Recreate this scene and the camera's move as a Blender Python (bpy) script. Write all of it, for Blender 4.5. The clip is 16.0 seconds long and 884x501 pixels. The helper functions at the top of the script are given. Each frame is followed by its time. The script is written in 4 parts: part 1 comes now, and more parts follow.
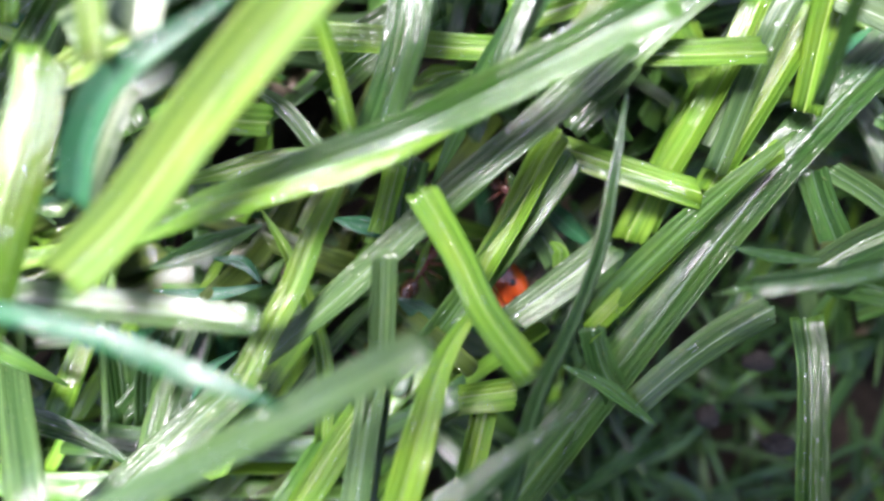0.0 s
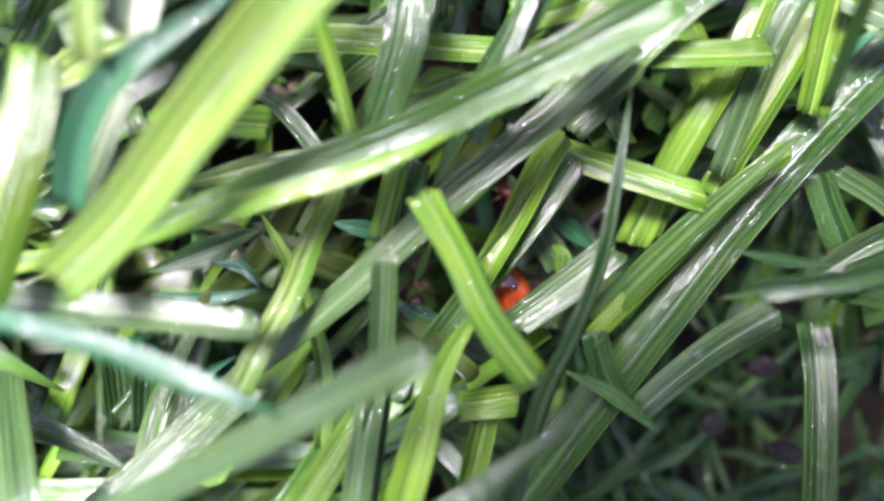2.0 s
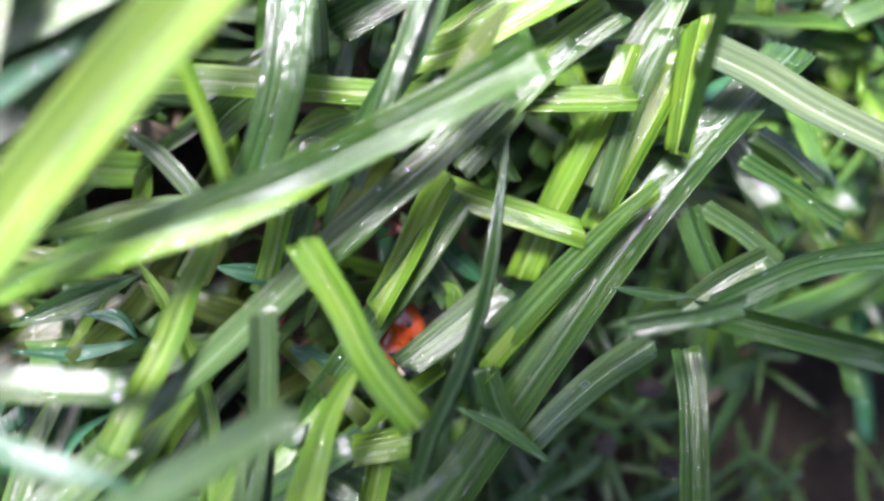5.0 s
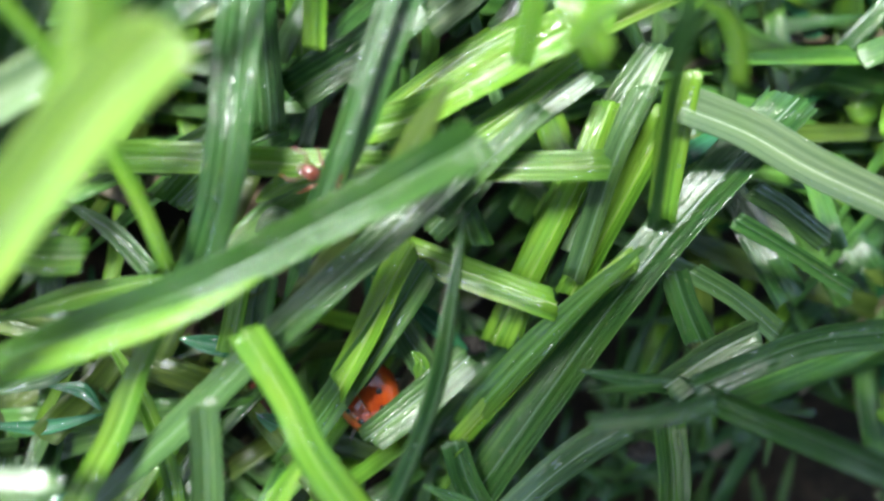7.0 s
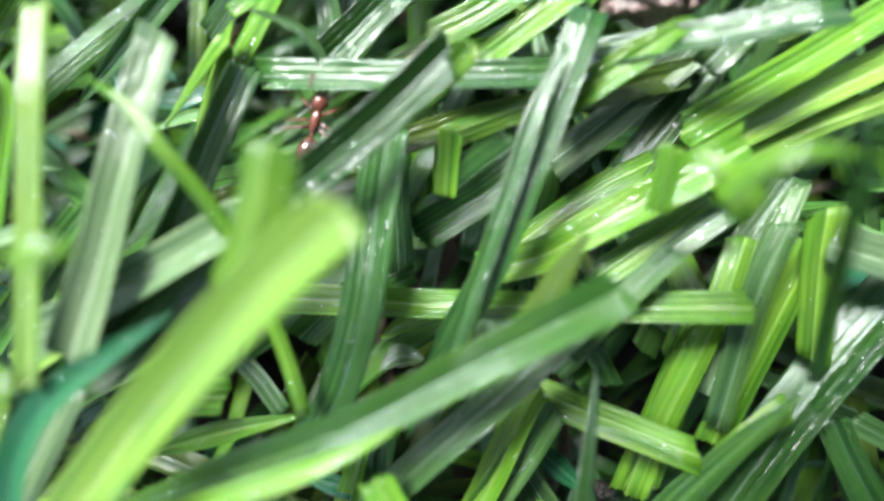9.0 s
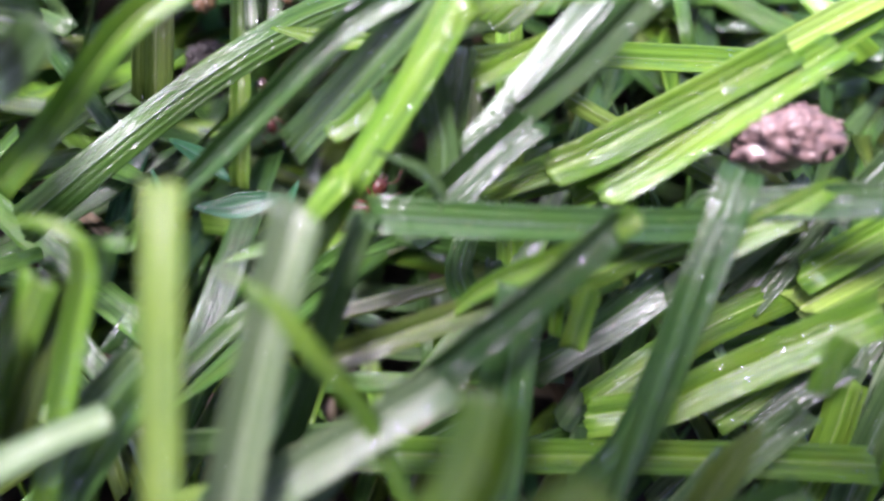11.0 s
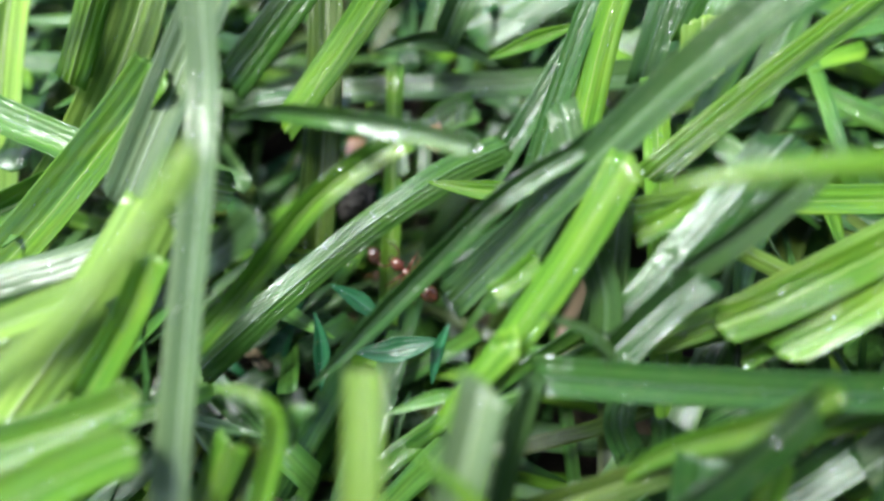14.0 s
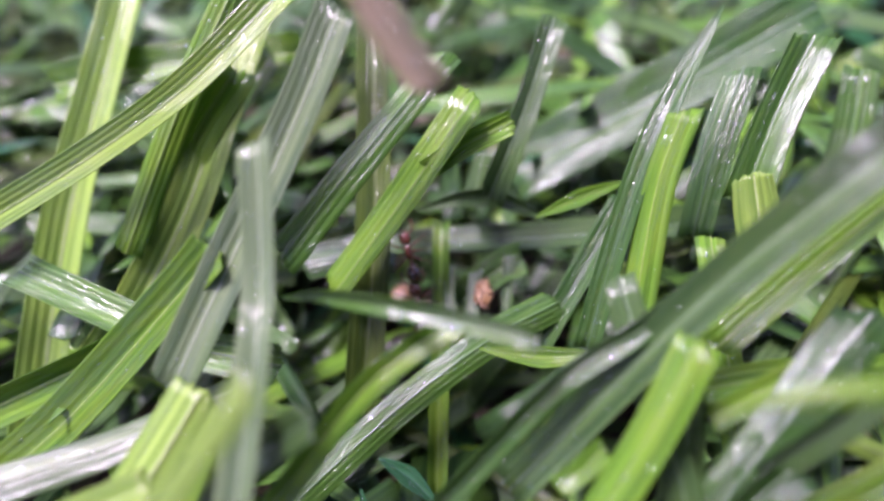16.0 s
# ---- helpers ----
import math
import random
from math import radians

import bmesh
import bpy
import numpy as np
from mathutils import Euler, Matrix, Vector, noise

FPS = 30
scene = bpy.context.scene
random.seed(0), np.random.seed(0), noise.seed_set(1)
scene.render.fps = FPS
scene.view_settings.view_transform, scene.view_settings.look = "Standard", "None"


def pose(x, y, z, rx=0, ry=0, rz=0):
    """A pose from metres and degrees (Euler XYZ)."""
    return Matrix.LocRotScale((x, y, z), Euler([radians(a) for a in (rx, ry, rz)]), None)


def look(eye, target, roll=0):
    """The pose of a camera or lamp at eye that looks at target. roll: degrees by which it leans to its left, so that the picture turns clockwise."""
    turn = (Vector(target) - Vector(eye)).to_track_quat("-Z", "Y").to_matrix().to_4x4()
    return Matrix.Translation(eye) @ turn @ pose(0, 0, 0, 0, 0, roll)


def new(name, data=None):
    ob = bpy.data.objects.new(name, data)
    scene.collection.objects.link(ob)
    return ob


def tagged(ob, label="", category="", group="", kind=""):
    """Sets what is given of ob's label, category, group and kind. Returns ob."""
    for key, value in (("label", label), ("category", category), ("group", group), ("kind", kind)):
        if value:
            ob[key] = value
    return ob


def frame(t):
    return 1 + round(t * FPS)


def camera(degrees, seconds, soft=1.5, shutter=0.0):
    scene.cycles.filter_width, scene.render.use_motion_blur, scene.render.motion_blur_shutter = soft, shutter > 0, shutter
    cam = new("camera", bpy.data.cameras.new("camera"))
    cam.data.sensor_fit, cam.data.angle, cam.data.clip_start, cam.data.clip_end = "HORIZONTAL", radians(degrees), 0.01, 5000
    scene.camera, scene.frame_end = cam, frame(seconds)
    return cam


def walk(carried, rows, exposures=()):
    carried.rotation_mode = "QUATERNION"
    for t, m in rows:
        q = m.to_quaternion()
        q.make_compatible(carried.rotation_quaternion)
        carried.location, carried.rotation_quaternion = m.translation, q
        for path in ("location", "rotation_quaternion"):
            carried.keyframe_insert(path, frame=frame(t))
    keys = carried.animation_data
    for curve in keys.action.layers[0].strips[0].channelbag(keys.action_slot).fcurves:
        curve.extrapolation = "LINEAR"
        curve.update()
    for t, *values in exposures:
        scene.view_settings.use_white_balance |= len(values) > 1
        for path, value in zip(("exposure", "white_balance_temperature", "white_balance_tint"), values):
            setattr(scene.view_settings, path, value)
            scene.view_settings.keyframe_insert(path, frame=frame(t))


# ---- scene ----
# A close look into a mat of wet, freshly cut lawn grass. Sizes below are given in millimetres.
cam = camera(75.0, 16.0, soft=2.8)
# a close-up lens is sharp in a thin layer only
cam.data.dof.use_dof = True
cam.data.dof.focus_distance, cam.data.dof.aperture_fstop = 0.038, 12.0
PATH = [
    (0, pose(0.000268, -0.009630, 0.052453, 18.282, -1.271, 1.023)),
    (0.5, pose(0.000205, -0.009599, 0.052069, 18.931, -1.661, 0.843)),
    (1, pose(0.000254, -0.009405, 0.051854, 19.153, -1.797, 0.765)),
    (1.5, pose(0.000187, -0.009389, 0.051727, 19.187, -1.941, 0.742)),
    (2, pose(0.000312, -0.009465, 0.051981, 18.667, -1.141, 1.109)),
    (2.5, pose(0.000251, -0.009422, 0.051959, 18.988, -1.550, 0.926)),
    (3, pose(0.000237, -0.009356, 0.052057, 19.408, -1.876, 0.834)),
    (3.5, pose(0.000357, -0.009206, 0.051855, 19.542, -1.830, 0.760)),
    (4, pose(0.001142, -0.008393, 0.051825, 19.917, -3.117, -0.131)),
    (4.5, pose(0.001978, -0.008184, 0.052324, 20.815, -6.285, -2.142)),
    (4.7, pose(0.002255, -0.008084, 0.052522, 20.651, -7.494, -2.829)),
    (6.8, pose(0.008041, -0.002631, 0.053687, 17.776, -3.411, -1.503)),
    (7, pose(0.008376, -0.002225, 0.053524, 18.784, -2.962, -1.354)),
    (7.5, pose(0.008402, -0.001235, 0.053212, 21.831, -2.869, -1.881)),
    (8, pose(0.007758, -0.001043, 0.053160, 22.820, -0.744, -0.682)),
    (8.5, pose(0.006495, -0.000359, 0.054477, 26.700, 3.082, 0.968)),
    (9, pose(0.005678, 0.000223, 0.054383, 28.523, 4.466, 1.864)),
    (9.2, pose(0.005432, 0.000515, 0.054381, 28.690, 4.817, 2.078)),
    (11.3, pose(-0.007390, 0.011560, 0.057612, 25.431, -3.155, -1.472)),
    (11.5, pose(-0.007959, 0.011732, 0.057989, 26.840, -1.435, -0.431)),
    (12, pose(-0.008289, 0.011819, 0.057915, 27.294, 0.283, 0.815)),
    (12.5, pose(-0.008468, 0.011893, 0.058092, 27.953, 1.954, 1.865)),
    (13, pose(-0.009081, 0.012171, 0.058519, 30.128, 3.526, 2.643)),
    (13.5, pose(-0.009379, 0.013007, 0.058501, 31.479, 4.370, 2.981)),
    (14, pose(-0.009836, 0.014155, 0.059117, 33.733, 5.188, 3.108)),
    (14.5, pose(-0.010464, 0.014511, 0.059244, 35.316, 6.847, 4.317)),
    (15, pose(-0.011263, 0.014458, 0.059747, 36.584, 8.297, 5.675)),
    (15.5, pose(-0.011540, 0.015994, 0.060560, 39.871, 8.638, 5.503)),
    (16, pose(-0.011054, 0.018452, 0.061176, 43.437, 8.343, 4.352)),
]
walk(cam, PATH, exposures=[
    (0.0, 2.15, 6200, 24), (3.0, 2.15, 6150, 34), (4.5, 2.2, 6150, 32), (7.0, 2.0, 6250, 0), (9.0, 1.85, 6150, -4),
    (11.5, 1.75, 6050, 40), (12.5, 1.72, 6050, 36), (13.5, 1.58, 6100, 6), (15.0, 1.45, 6150, -3), (15.5, 1.4, 6100, 24), (16.0, 1.32, 6050, 46)])

# ---- daylight: bright thin cloud, brightest high up ----
SUN_AT = Vector((-0.28, 0.08, 0.95)).normalized()
world = bpy.data.worlds.new("sky")
scene.world = world
world.use_nodes = True
wn = world.node_tree.nodes
sky = wn.new("ShaderNodeTexSky")
sky.sky_type, sky.sun_disc = "NISHITA", False
sky.sun_elevation = math.asin(SUN_AT.z)
sky.sun_rotation = math.atan2(SUN_AT.x, SUN_AT.y)
sky.air_density, sky.dust_density, sky.ozone_density = 1.0, 4.0, 0.6
wn["Background"].inputs["Strength"].default_value = 0.12
world.node_tree.links.new(sky.outputs[0], wn["Background"].inputs["Color"])
sun = new("sun", bpy.data.lights.new("sun", "SUN"))
sun.data.energy, sun.data.angle, sun.data.color = 4.0, radians(21), (1.0, 0.98, 0.95)
sun.matrix_world = look(SUN_AT, (0, 0, 0))

MM = 0.001


# ---- materials ----
def node_material(name):
    m = bpy.data.materials.new(name)
    m.use_nodes = True
    nt = m.node_tree
    return m, nt, nt.nodes["Principled BSDF"], nt.nodes["Material Output"]


def set_in(node, **values):
    for key, value in values.items():
        node.inputs[key.replace("_", " ")].default_value = value


def leaf_material(name, dark, light, tip, gloss, through_light):
    """Grass leaf: veins run along it, colour drifts along and across, a broken film of water lies on top."""
    m, nt, bsdf, out = node_material(name)
    add, tie = nt.nodes.new, nt.links.new
    uv = add("ShaderNodeUVMap")
    uv.uv_map = "run"
    split = add("ShaderNodeSeparateXYZ")
    tie(uv.outputs[0], split.inputs[0])
    info = add("ShaderNodeObjectInfo")
    geo = add("ShaderNodeNewGeometry")
    shift = add("ShaderNodeMath")
    shift.operation = "ADD"
    tie(info.outputs["Random"], shift.inputs[0])
    tie(geo.outputs["Random Per Island"], shift.inputs[1])
    offs = add("ShaderNodeVectorMath")
    offs.operation = "MULTIPLY_ADD"
    tie(uv.outputs[0], offs.inputs[0])
    offs.inputs[1].default_value = (1, 1, 1)
    comb = add("ShaderNodeCombineXYZ")
    big = add("ShaderNodeMath")
    big.operation = "MULTIPLY"
    big.inputs[1].default_value = 91.0
    tie(shift.outputs[0], big.inputs[0])
    tie(big.outputs[0], comb.inputs[2])
    tie(comb.outputs[0], offs.inputs[2])

    def field(scale, detail, rough=0.55):
        mp = add("ShaderNodeMapping")
        mp.inputs["Scale"].default_value = scale
        tie(offs.outputs[0], mp.inputs[0])
        n = add("ShaderNodeTexNoise")
        set_in(n, Scale=1.0, Detail=detail, Roughness=rough)
        tie(mp.outputs[0], n.inputs["Vector"])
        return n.outputs[0]

    # colour: veins across, slow drift along, small flecks
    veins, drift, fleck = field((7.0, 0.05, 1), 3.0), field((0.8, 0.16, 1), 2.0), field((5, 1.6, 1), 4.0)

    def ramp(value, *stops):
        r = add("ShaderNodeValToRGB")
        tie(value, r.inputs[0])
        while len(r.color_ramp.elements) < len(stops):
            r.color_ramp.elements.new(0.5)
        for e, (at, col) in zip(r.color_ramp.elements, stops):
            e.position, e.color = at, (*col, 1) if len(col) == 3 else col
        return r.outputs[0]

    def mix(fac, a, b, kind="MIX"):
        n = add("ShaderNodeMix")
        n.data_type, n.blend_type = "RGBA", kind
        for src, key in ((fac, 0), (a, 6), (b, 7)):
            if isinstance(src, (int, float)):
                n.inputs[key].default_value = src
            elif isinstance(src, tuple):
                n.inputs[key].default_value = (*src, 1)
            else:
                tie(src, n.inputs[key])
        return n.outputs[2]

    base = ramp(veins, (0.30, dark), (0.68, light))
    stripe = field((2.3, 0.03, 1), 1.5, 0.4)
    base = mix(1.0, base, ramp(stripe, (0.36, (0.62, 0.70, 0.62)), (0.5, (1, 1, 1)), (0.64, (1.35, 1.28, 1.2))), "MULTIPLY")
    base = mix(ramp(drift, (0.45, (0, 0, 0)), (0.75, (0.55, 0.55, 0.55))), base, tip)
    base = mix(ramp(fleck, (0.60, (0, 0, 0)), (0.78, (0.35, 0.35, 0.35))), base, (0.19, 0.21, 0.075))
    hsv = add("ShaderNodeHueSaturation")
    val = add("ShaderNodeMapRange")
    tie(info.outputs["Random"], val.inputs[0])
    val.inputs["To Min"].default_value, val.inputs["To Max"].default_value = 0.78, 1.2
    tie(val.outputs[0], hsv.inputs["Value"])
    tie(base, hsv.inputs["Color"])
    base = hsv.outputs[0]
    tie(base, bsdf.inputs["Base Color"])
    # relief: fine veins, wrinkles, and the lumpy water film
    film = field((4.0, 0.8, 1), 3.0, 0.6)
    patches = field((1.1, 0.22, 1), 3.0)
    bump = add("ShaderNodeBump")
    set_in(bump, Strength=0.35, Distance=0.0001)
    tie(veins, bump.inputs["Height"])
    # beads of dew sitting on the film in patches
    beads = add("ShaderNodeMapping")
    beads.inputs["Scale"].default_value = (4.2, 1.5, 1)
    tie(offs.outputs[0], beads.inputs[0])
    cell = add("ShaderNodeTexVoronoi")
    set_in(cell, Scale=1.0)
    tie(beads.outputs[0], cell.inputs["Vector"])
    flat = add("ShaderNodeMath")
    flat.operation = "MULTIPLY"
    tie(cell.outputs["Distance"], flat.inputs[0])
    tie(cell.outputs["Distance"], flat.inputs[1])
    dome = add("ShaderNodeMapRange")
    tie(flat.outputs[0], dome.inputs[0])
    set_in(dome, From_Min=0.0, From_Max=0.17, To_Min=0.13, To_Max=0.0)
    gate = add("ShaderNodeMath")
    gate.operation = "MULTIPLY_ADD"
    tie(dome.outputs[0], gate.inputs[0])
    tie(ramp(patches, (0.43, (0, 0, 0)), (0.55, (1, 1, 1))), gate.inputs[1])
    thin = add("ShaderNodeMath")
    thin.operation = "MULTIPLY"
    thin.inputs[1].default_value = 0.85
    tie(film, thin.inputs[0])
    tie(thin.outputs[0], gate.inputs[2])
    film = gate.outputs[0]
    wet = add("ShaderNodeBump")
    set_in(wet, Strength=1.0, Distance=0.0002)
    tie(film, wet.inputs["Height"])
    tie(bump.outputs[0], wet.inputs["Normal"])
    tie(bump.outputs[0], bsdf.inputs["Normal"])
    tie(wet.outputs[0], bsdf.inputs["Coat Normal"])
    rgh = add("ShaderNodeMapRange")
    tie(fleck, rgh.inputs[0])
    rgh.inputs["To Min"].default_value, rgh.inputs["To Max"].default_value = 0.42, 0.62
    tie(rgh.outputs[0], bsdf.inputs["Roughness"])
    set_in(bsdf, Coat_Roughness=0.05, Coat_IOR=1.65)
    tie(ramp(patches, (0.42, (gloss * 0.30,) * 3), (0.58, (min(1.0, gloss + 0.25),) * 3)), bsdf.inputs["Coat Weight"])
    bsdf.inputs["Specular IOR Level"].default_value = 0.06
    tl = add("ShaderNodeBsdfTranslucent")
    warm = mix(0.5, base, tip)
    gain = mix(1.0, warm, (1.5, 1.6, 1.0), "MULTIPLY")
    tie(gain, tl.inputs[0])
    tie(bump.outputs[0], tl.inputs["Normal"])
    ms = add("ShaderNodeMixShader")
    ms.inputs[0].default_value = through_light
    tie(bsdf.outputs[0], ms.inputs[1])
    tie(tl.outputs[0], ms.inputs[2])
    tie(ms.outputs[0], out.inputs[0])
    return m


LEAF = {
    "lime": leaf_material("leaf_lime", (0.046, 0.124, 0.010), (0.105, 0.223, 0.022), (0.161, 0.248, 0.019), 0.7, 0.32),
    # pale also puts the strong light on the far left blades into colour
    "pale": leaf_material("leaf_pale", (0.099, 0.192, 0.028), (0.205, 0.310, 0.068), (0.236, 0.322, 0.056), 0.8, 0.34),
    "green": leaf_material("leaf_green", (0.025, 0.077, 0.012), (0.059, 0.143, 0.025), (0.087, 0.167, 0.019), 0.75, 0.28),
    # dark also stands in for shade on the near right of the mat
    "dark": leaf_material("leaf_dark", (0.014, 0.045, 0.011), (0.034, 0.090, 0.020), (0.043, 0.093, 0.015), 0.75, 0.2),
    "grey": leaf_material("leaf_grey", (0.024, 0.058, 0.017), (0.053, 0.102, 0.032), (0.055, 0.107, 0.021), 0.9, 0.24),
    "teal": leaf_material("leaf_teal", (0.010, 0.057, 0.024), (0.028, 0.124, 0.053), (0.031, 0.130, 0.043), 0.85, 0.32),
    "olive": leaf_material("leaf_olive", (0.034, 0.062, 0.009), (0.068, 0.112, 0.019), (0.093, 0.118, 0.019), 0.6, 0.25),
    # silver carries part of the white wet sheen in its base colour
    "silver": leaf_material("leaf_silver", (0.065, 0.109, 0.050), (0.139, 0.189, 0.104), (0.099, 0.164, 0.059), 0.9, 0.22),
    "straw": leaf_material("leaf_straw", (0.086, 0.067, 0.044), (0.149, 0.119, 0.082), (0.127, 0.089, 0.056), 0.4, 0.15),
}


def plain_material(name, low, high, rough, scale, bump=0.3, coat=0.0, spec=0.5):
    m, nt, bsdf, out = node_material(name)
    add, tie = nt.nodes.new, nt.links.new
    co = add("ShaderNodeTexCoord")
    n = add("ShaderNodeTexNoise")
    set_in(n, Scale=scale, Detail=6.0, Roughness=0.65)
    tie(co.outputs["Object"], n.inputs["Vector"])
    r = add("ShaderNodeValToRGB")
    r.color_ramp.elements[0].position, r.color_ramp.elements[1].position = 0.32, 0.7
    r.color_ramp.elements[0].color, r.color_ramp.elements[1].color = (*low, 1), (*high, 1)
    tie(n.outputs[0], r.inputs[0])
    tie(r.outputs[0], bsdf.inputs["Base Color"])
    b = add("ShaderNodeBump")
    set_in(b, Strength=bump, Distance=0.3 / scale)
    tie(n.outputs[0], b.inputs["Height"])
    tie(b.outputs[0], bsdf.inputs["Normal"])
    set_in(bsdf, Roughness=rough, Coat_Weight=coat, Coat_Roughness=0.08)
    bsdf.inputs["Specular IOR Level"].default_value = spec
    return m


SOIL = plain_material("wet_soil", (0.006, 0.005, 0.004), (0.035, 0.026, 0.018), 0.85, 900.0, 0.6, 0.0, 0.15)
LAWN = plain_material("lawn_far", (0.03, 0.08, 0.02), (0.08, 0.17, 0.04), 0.8, 30.0, 0.5)
RIB = {}
for key, col in (("lime", (0.30, 0.46, 0.08)), ("pale", (0.50, 0.62, 0.24)), ("green", (0.11, 0.24, 0.06)), ("dark", (0.07, 0.16, 0.06)),
                 ("grey", (0.17, 0.27, 0.14)), ("teal", (0.05, 0.22, 0.11)), ("olive", (0.19, 0.25, 0.07)), ("silver", (0.42, 0.52, 0.34)), ("straw", (0.42, 0.33, 0.24))):
    RIB[key] = plain_material("rib_" + key, tuple(c * 0.42 for c in col), tuple(c * 0.65 for c in col), 0.4, 2500.0, 0.2, 0.6)
WATER, nt_, bsdf_, out_ = node_material("water")
nt_.nodes.remove(bsdf_)
clear_, shine_ = nt_.nodes.new("ShaderNodeBsdfTransparent"), nt_.nodes.new("ShaderNodeBsdfGlossy")
both_ = nt_.nodes.new("ShaderNodeMixShader")
clear_.inputs[0].default_value = (0.98, 1.0, 0.98, 1)
shine_.inputs["Roughness"].default_value, both_.inputs[0].default_value = 0.05, 0.16
for a_, b_ in ((clear_.outputs[0], both_.inputs[1]), (shine_.outputs[0], both_.inputs[2]), (both_.outputs[0], out_.inputs[0])):
    nt_.links.new(a_, b_)


# ---- geometry helpers ----
def spline(pts, per=7):
    """A smooth run through the given points: places and directions."""
    p = np.array(pts, float)
    if len(p) == 2:
        mid = (p[0] + p[1]) / 2
        p = np.stack([p[0], mid, p[1]])
    ext = np.vstack([2 * p[0] - p[1], p, 2 * p[-1] - p[-2]])
    out = []
    for i in range(1, len(ext) - 2):
        a, b, c, d = ext[i - 1], ext[i], ext[i + 1], ext[i + 2]
        for k in range(per):
            t = k / per
            out.append(0.5 * (2 * b + (c - a) * t + (2 * a - 5 * b + 4 * c - d) * t * t + (3 * b - a - 3 * c + d) * t ** 3))
    out.append(p[-1])
    return np.array(out)


def frames_along(line, face):
    run = np.gradient(line, axis=0)
    run /= np.linalg.norm(run, axis=1)[:, None] + 1e-9
    side = np.cross(run, np.array(face, float))
    side /= np.linalg.norm(side, axis=1)[:, None] + 1e-9
    return run, side, np.cross(side, run)


def leaf_geometry(line, width, ends, face, rng, across=31, thick=0.14, fold=0.09, ridges=0, twist=0.0):
    """Vertices, faces and run coordinates of one grass leaf: a shallow gutter with raised veins and real thickness."""
    run, side, up = frames_along(line, face)
    n = len(line)
    s = np.r_[0, np.cumsum(np.linalg.norm(np.diff(line, axis=0), axis=1))]
    length = s[-1]
    half = np.full(n, width / 2) * (1 + 0.05 * np.sin(s / max(length, 1e-6) * 5 + rng.random() * 6))
    for end, d in ((ends[0], s), (ends[1], length - s)):
        if end == "p":
            reach = min(length * 0.5, width * 4.5)
            half *= np.clip(d / reach, 0.02, 1) ** 0.65
    turn = twist * (s / max(length, 1e-6) - 0.5)
    side, up = side * np.cos(turn)[:, None] + up * np.sin(turn)[:, None], up * np.cos(turn)[:, None] - side * np.sin(turn)[:, None]
    u = np.linspace(-1, 1, across)
    lift = fold * (2 * np.abs(u) ** 1.25 - 1) + (0.022 / max(0.4, width / 2) * np.cos(u * np.pi * ridges) * (1 - 0.5 * u ** 6) if ridges else 0)
    def torn():
        a, b = rng.uniform(2, 5), rng.uniform(0, 6)
        return width * (0.05 * np.sin(a * u + b) + 0.03 * rng.normal(size=across) + u * rng.uniform(-0.22, 0.22) - 0.06 * u * u)

    rag0, rag1 = -torn(), torn()
    verts, uvs = [], []
    for layer in (0, 1):
        place = line[:, None, :] + side[:, None, :] * (u[None, :, None] * half[:, None, None])
        place = place + up[:, None, :] * (lift[None, :, None] * half[:, None, None] - layer * thick * (1 - 0.5 * u[None, :, None] ** 2))
        if ends[0] == "c":
            place[0] += run[0] * rag0[:, None]
        if ends[1] == "c":
            place[-1] += run[-1] * rag1[:, None]
        verts.append(place.reshape(-1, 3))
        uv = np.stack([np.broadcast_to(u * width / 2, (n, across)), np.broadcast_to(s[:, None], (n, across))], -1)
        uvs.append(uv.reshape(-1, 2))
    verts, uvs = np.vstack(verts), np.vstack(uvs)
    faces, m = [], n * across
    for i in range(n - 1):
        for j in range(across - 1):
            a = i * across + j
            faces.append((a, a + 1, a + across + 1, a + across))
            faces.append((m + a, m + a + across, m + a + across + 1, m + a + 1))
        for j, flip in ((0, 0), (across - 1, 1)):
            a, b = i * across + j, (i + 1) * across + j
            faces.append((a, b, m + b, m + a) if not flip else (b, a, m + a, m + b))
    for i, flip in ((0, 1), (n - 1, 0)):
        for j in range(across - 1):
            a = i * across + j
            faces.append((a, a + 1, m + a + 1, m + a) if not flip else (a + 1, a, m + a, m + a + 1))
    return verts, faces, uvs, (side, up, half, s)


def mesh_from(name, verts, faces, material, uvs=None, smooth=True):
    me = bpy.data.meshes.new(name)
    me.from_pydata((np.asarray(verts) * MM).tolist(), [], faces)
    if uvs is not None:
        layer = me.uv_layers.new(name="run")
        idx = np.empty(len(me.loops), dtype=np.int32)
        me.loops.foreach_get("vertex_index", idx)
        layer.data.foreach_set("uv", np.asarray(uvs, dtype=np.float32)[idx].ravel())
    if smooth:
        me.polygons.foreach_set("use_smooth", np.ones(len(me.polygons), dtype=bool))
    me.materials.append(material)
    me.update()
    return me


def part(name, me, parent, label=""):
    ob = new(name, me)
    ob.parent = parent
    return tagged(ob, label=label)


def ball(rings=5, segs=8):
    v, f = [(0, 0, 1)], []
    for i in range(1, rings):
        a = math.pi * i / rings
        v += [(math.sin(a) * math.cos(2 * math.pi * k / segs), math.sin(a) * math.sin(2 * math.pi * k / segs), math.cos(a)) for k in range(segs)]
    v.append((0, 0, -1))
    for k in range(segs):
        f.append((0, 1 + k, 1 + (k + 1) % segs))
        for i in range(rings - 2):
            a, b = 1 + i * segs + k, 1 + i * segs + (k + 1) % segs
            f.append((a, a + segs, b + segs, b))
        z0 = 1 + (rings - 2) * segs
        f.append((z0 + k, len(v) - 1, z0 + (k + 1) % segs))
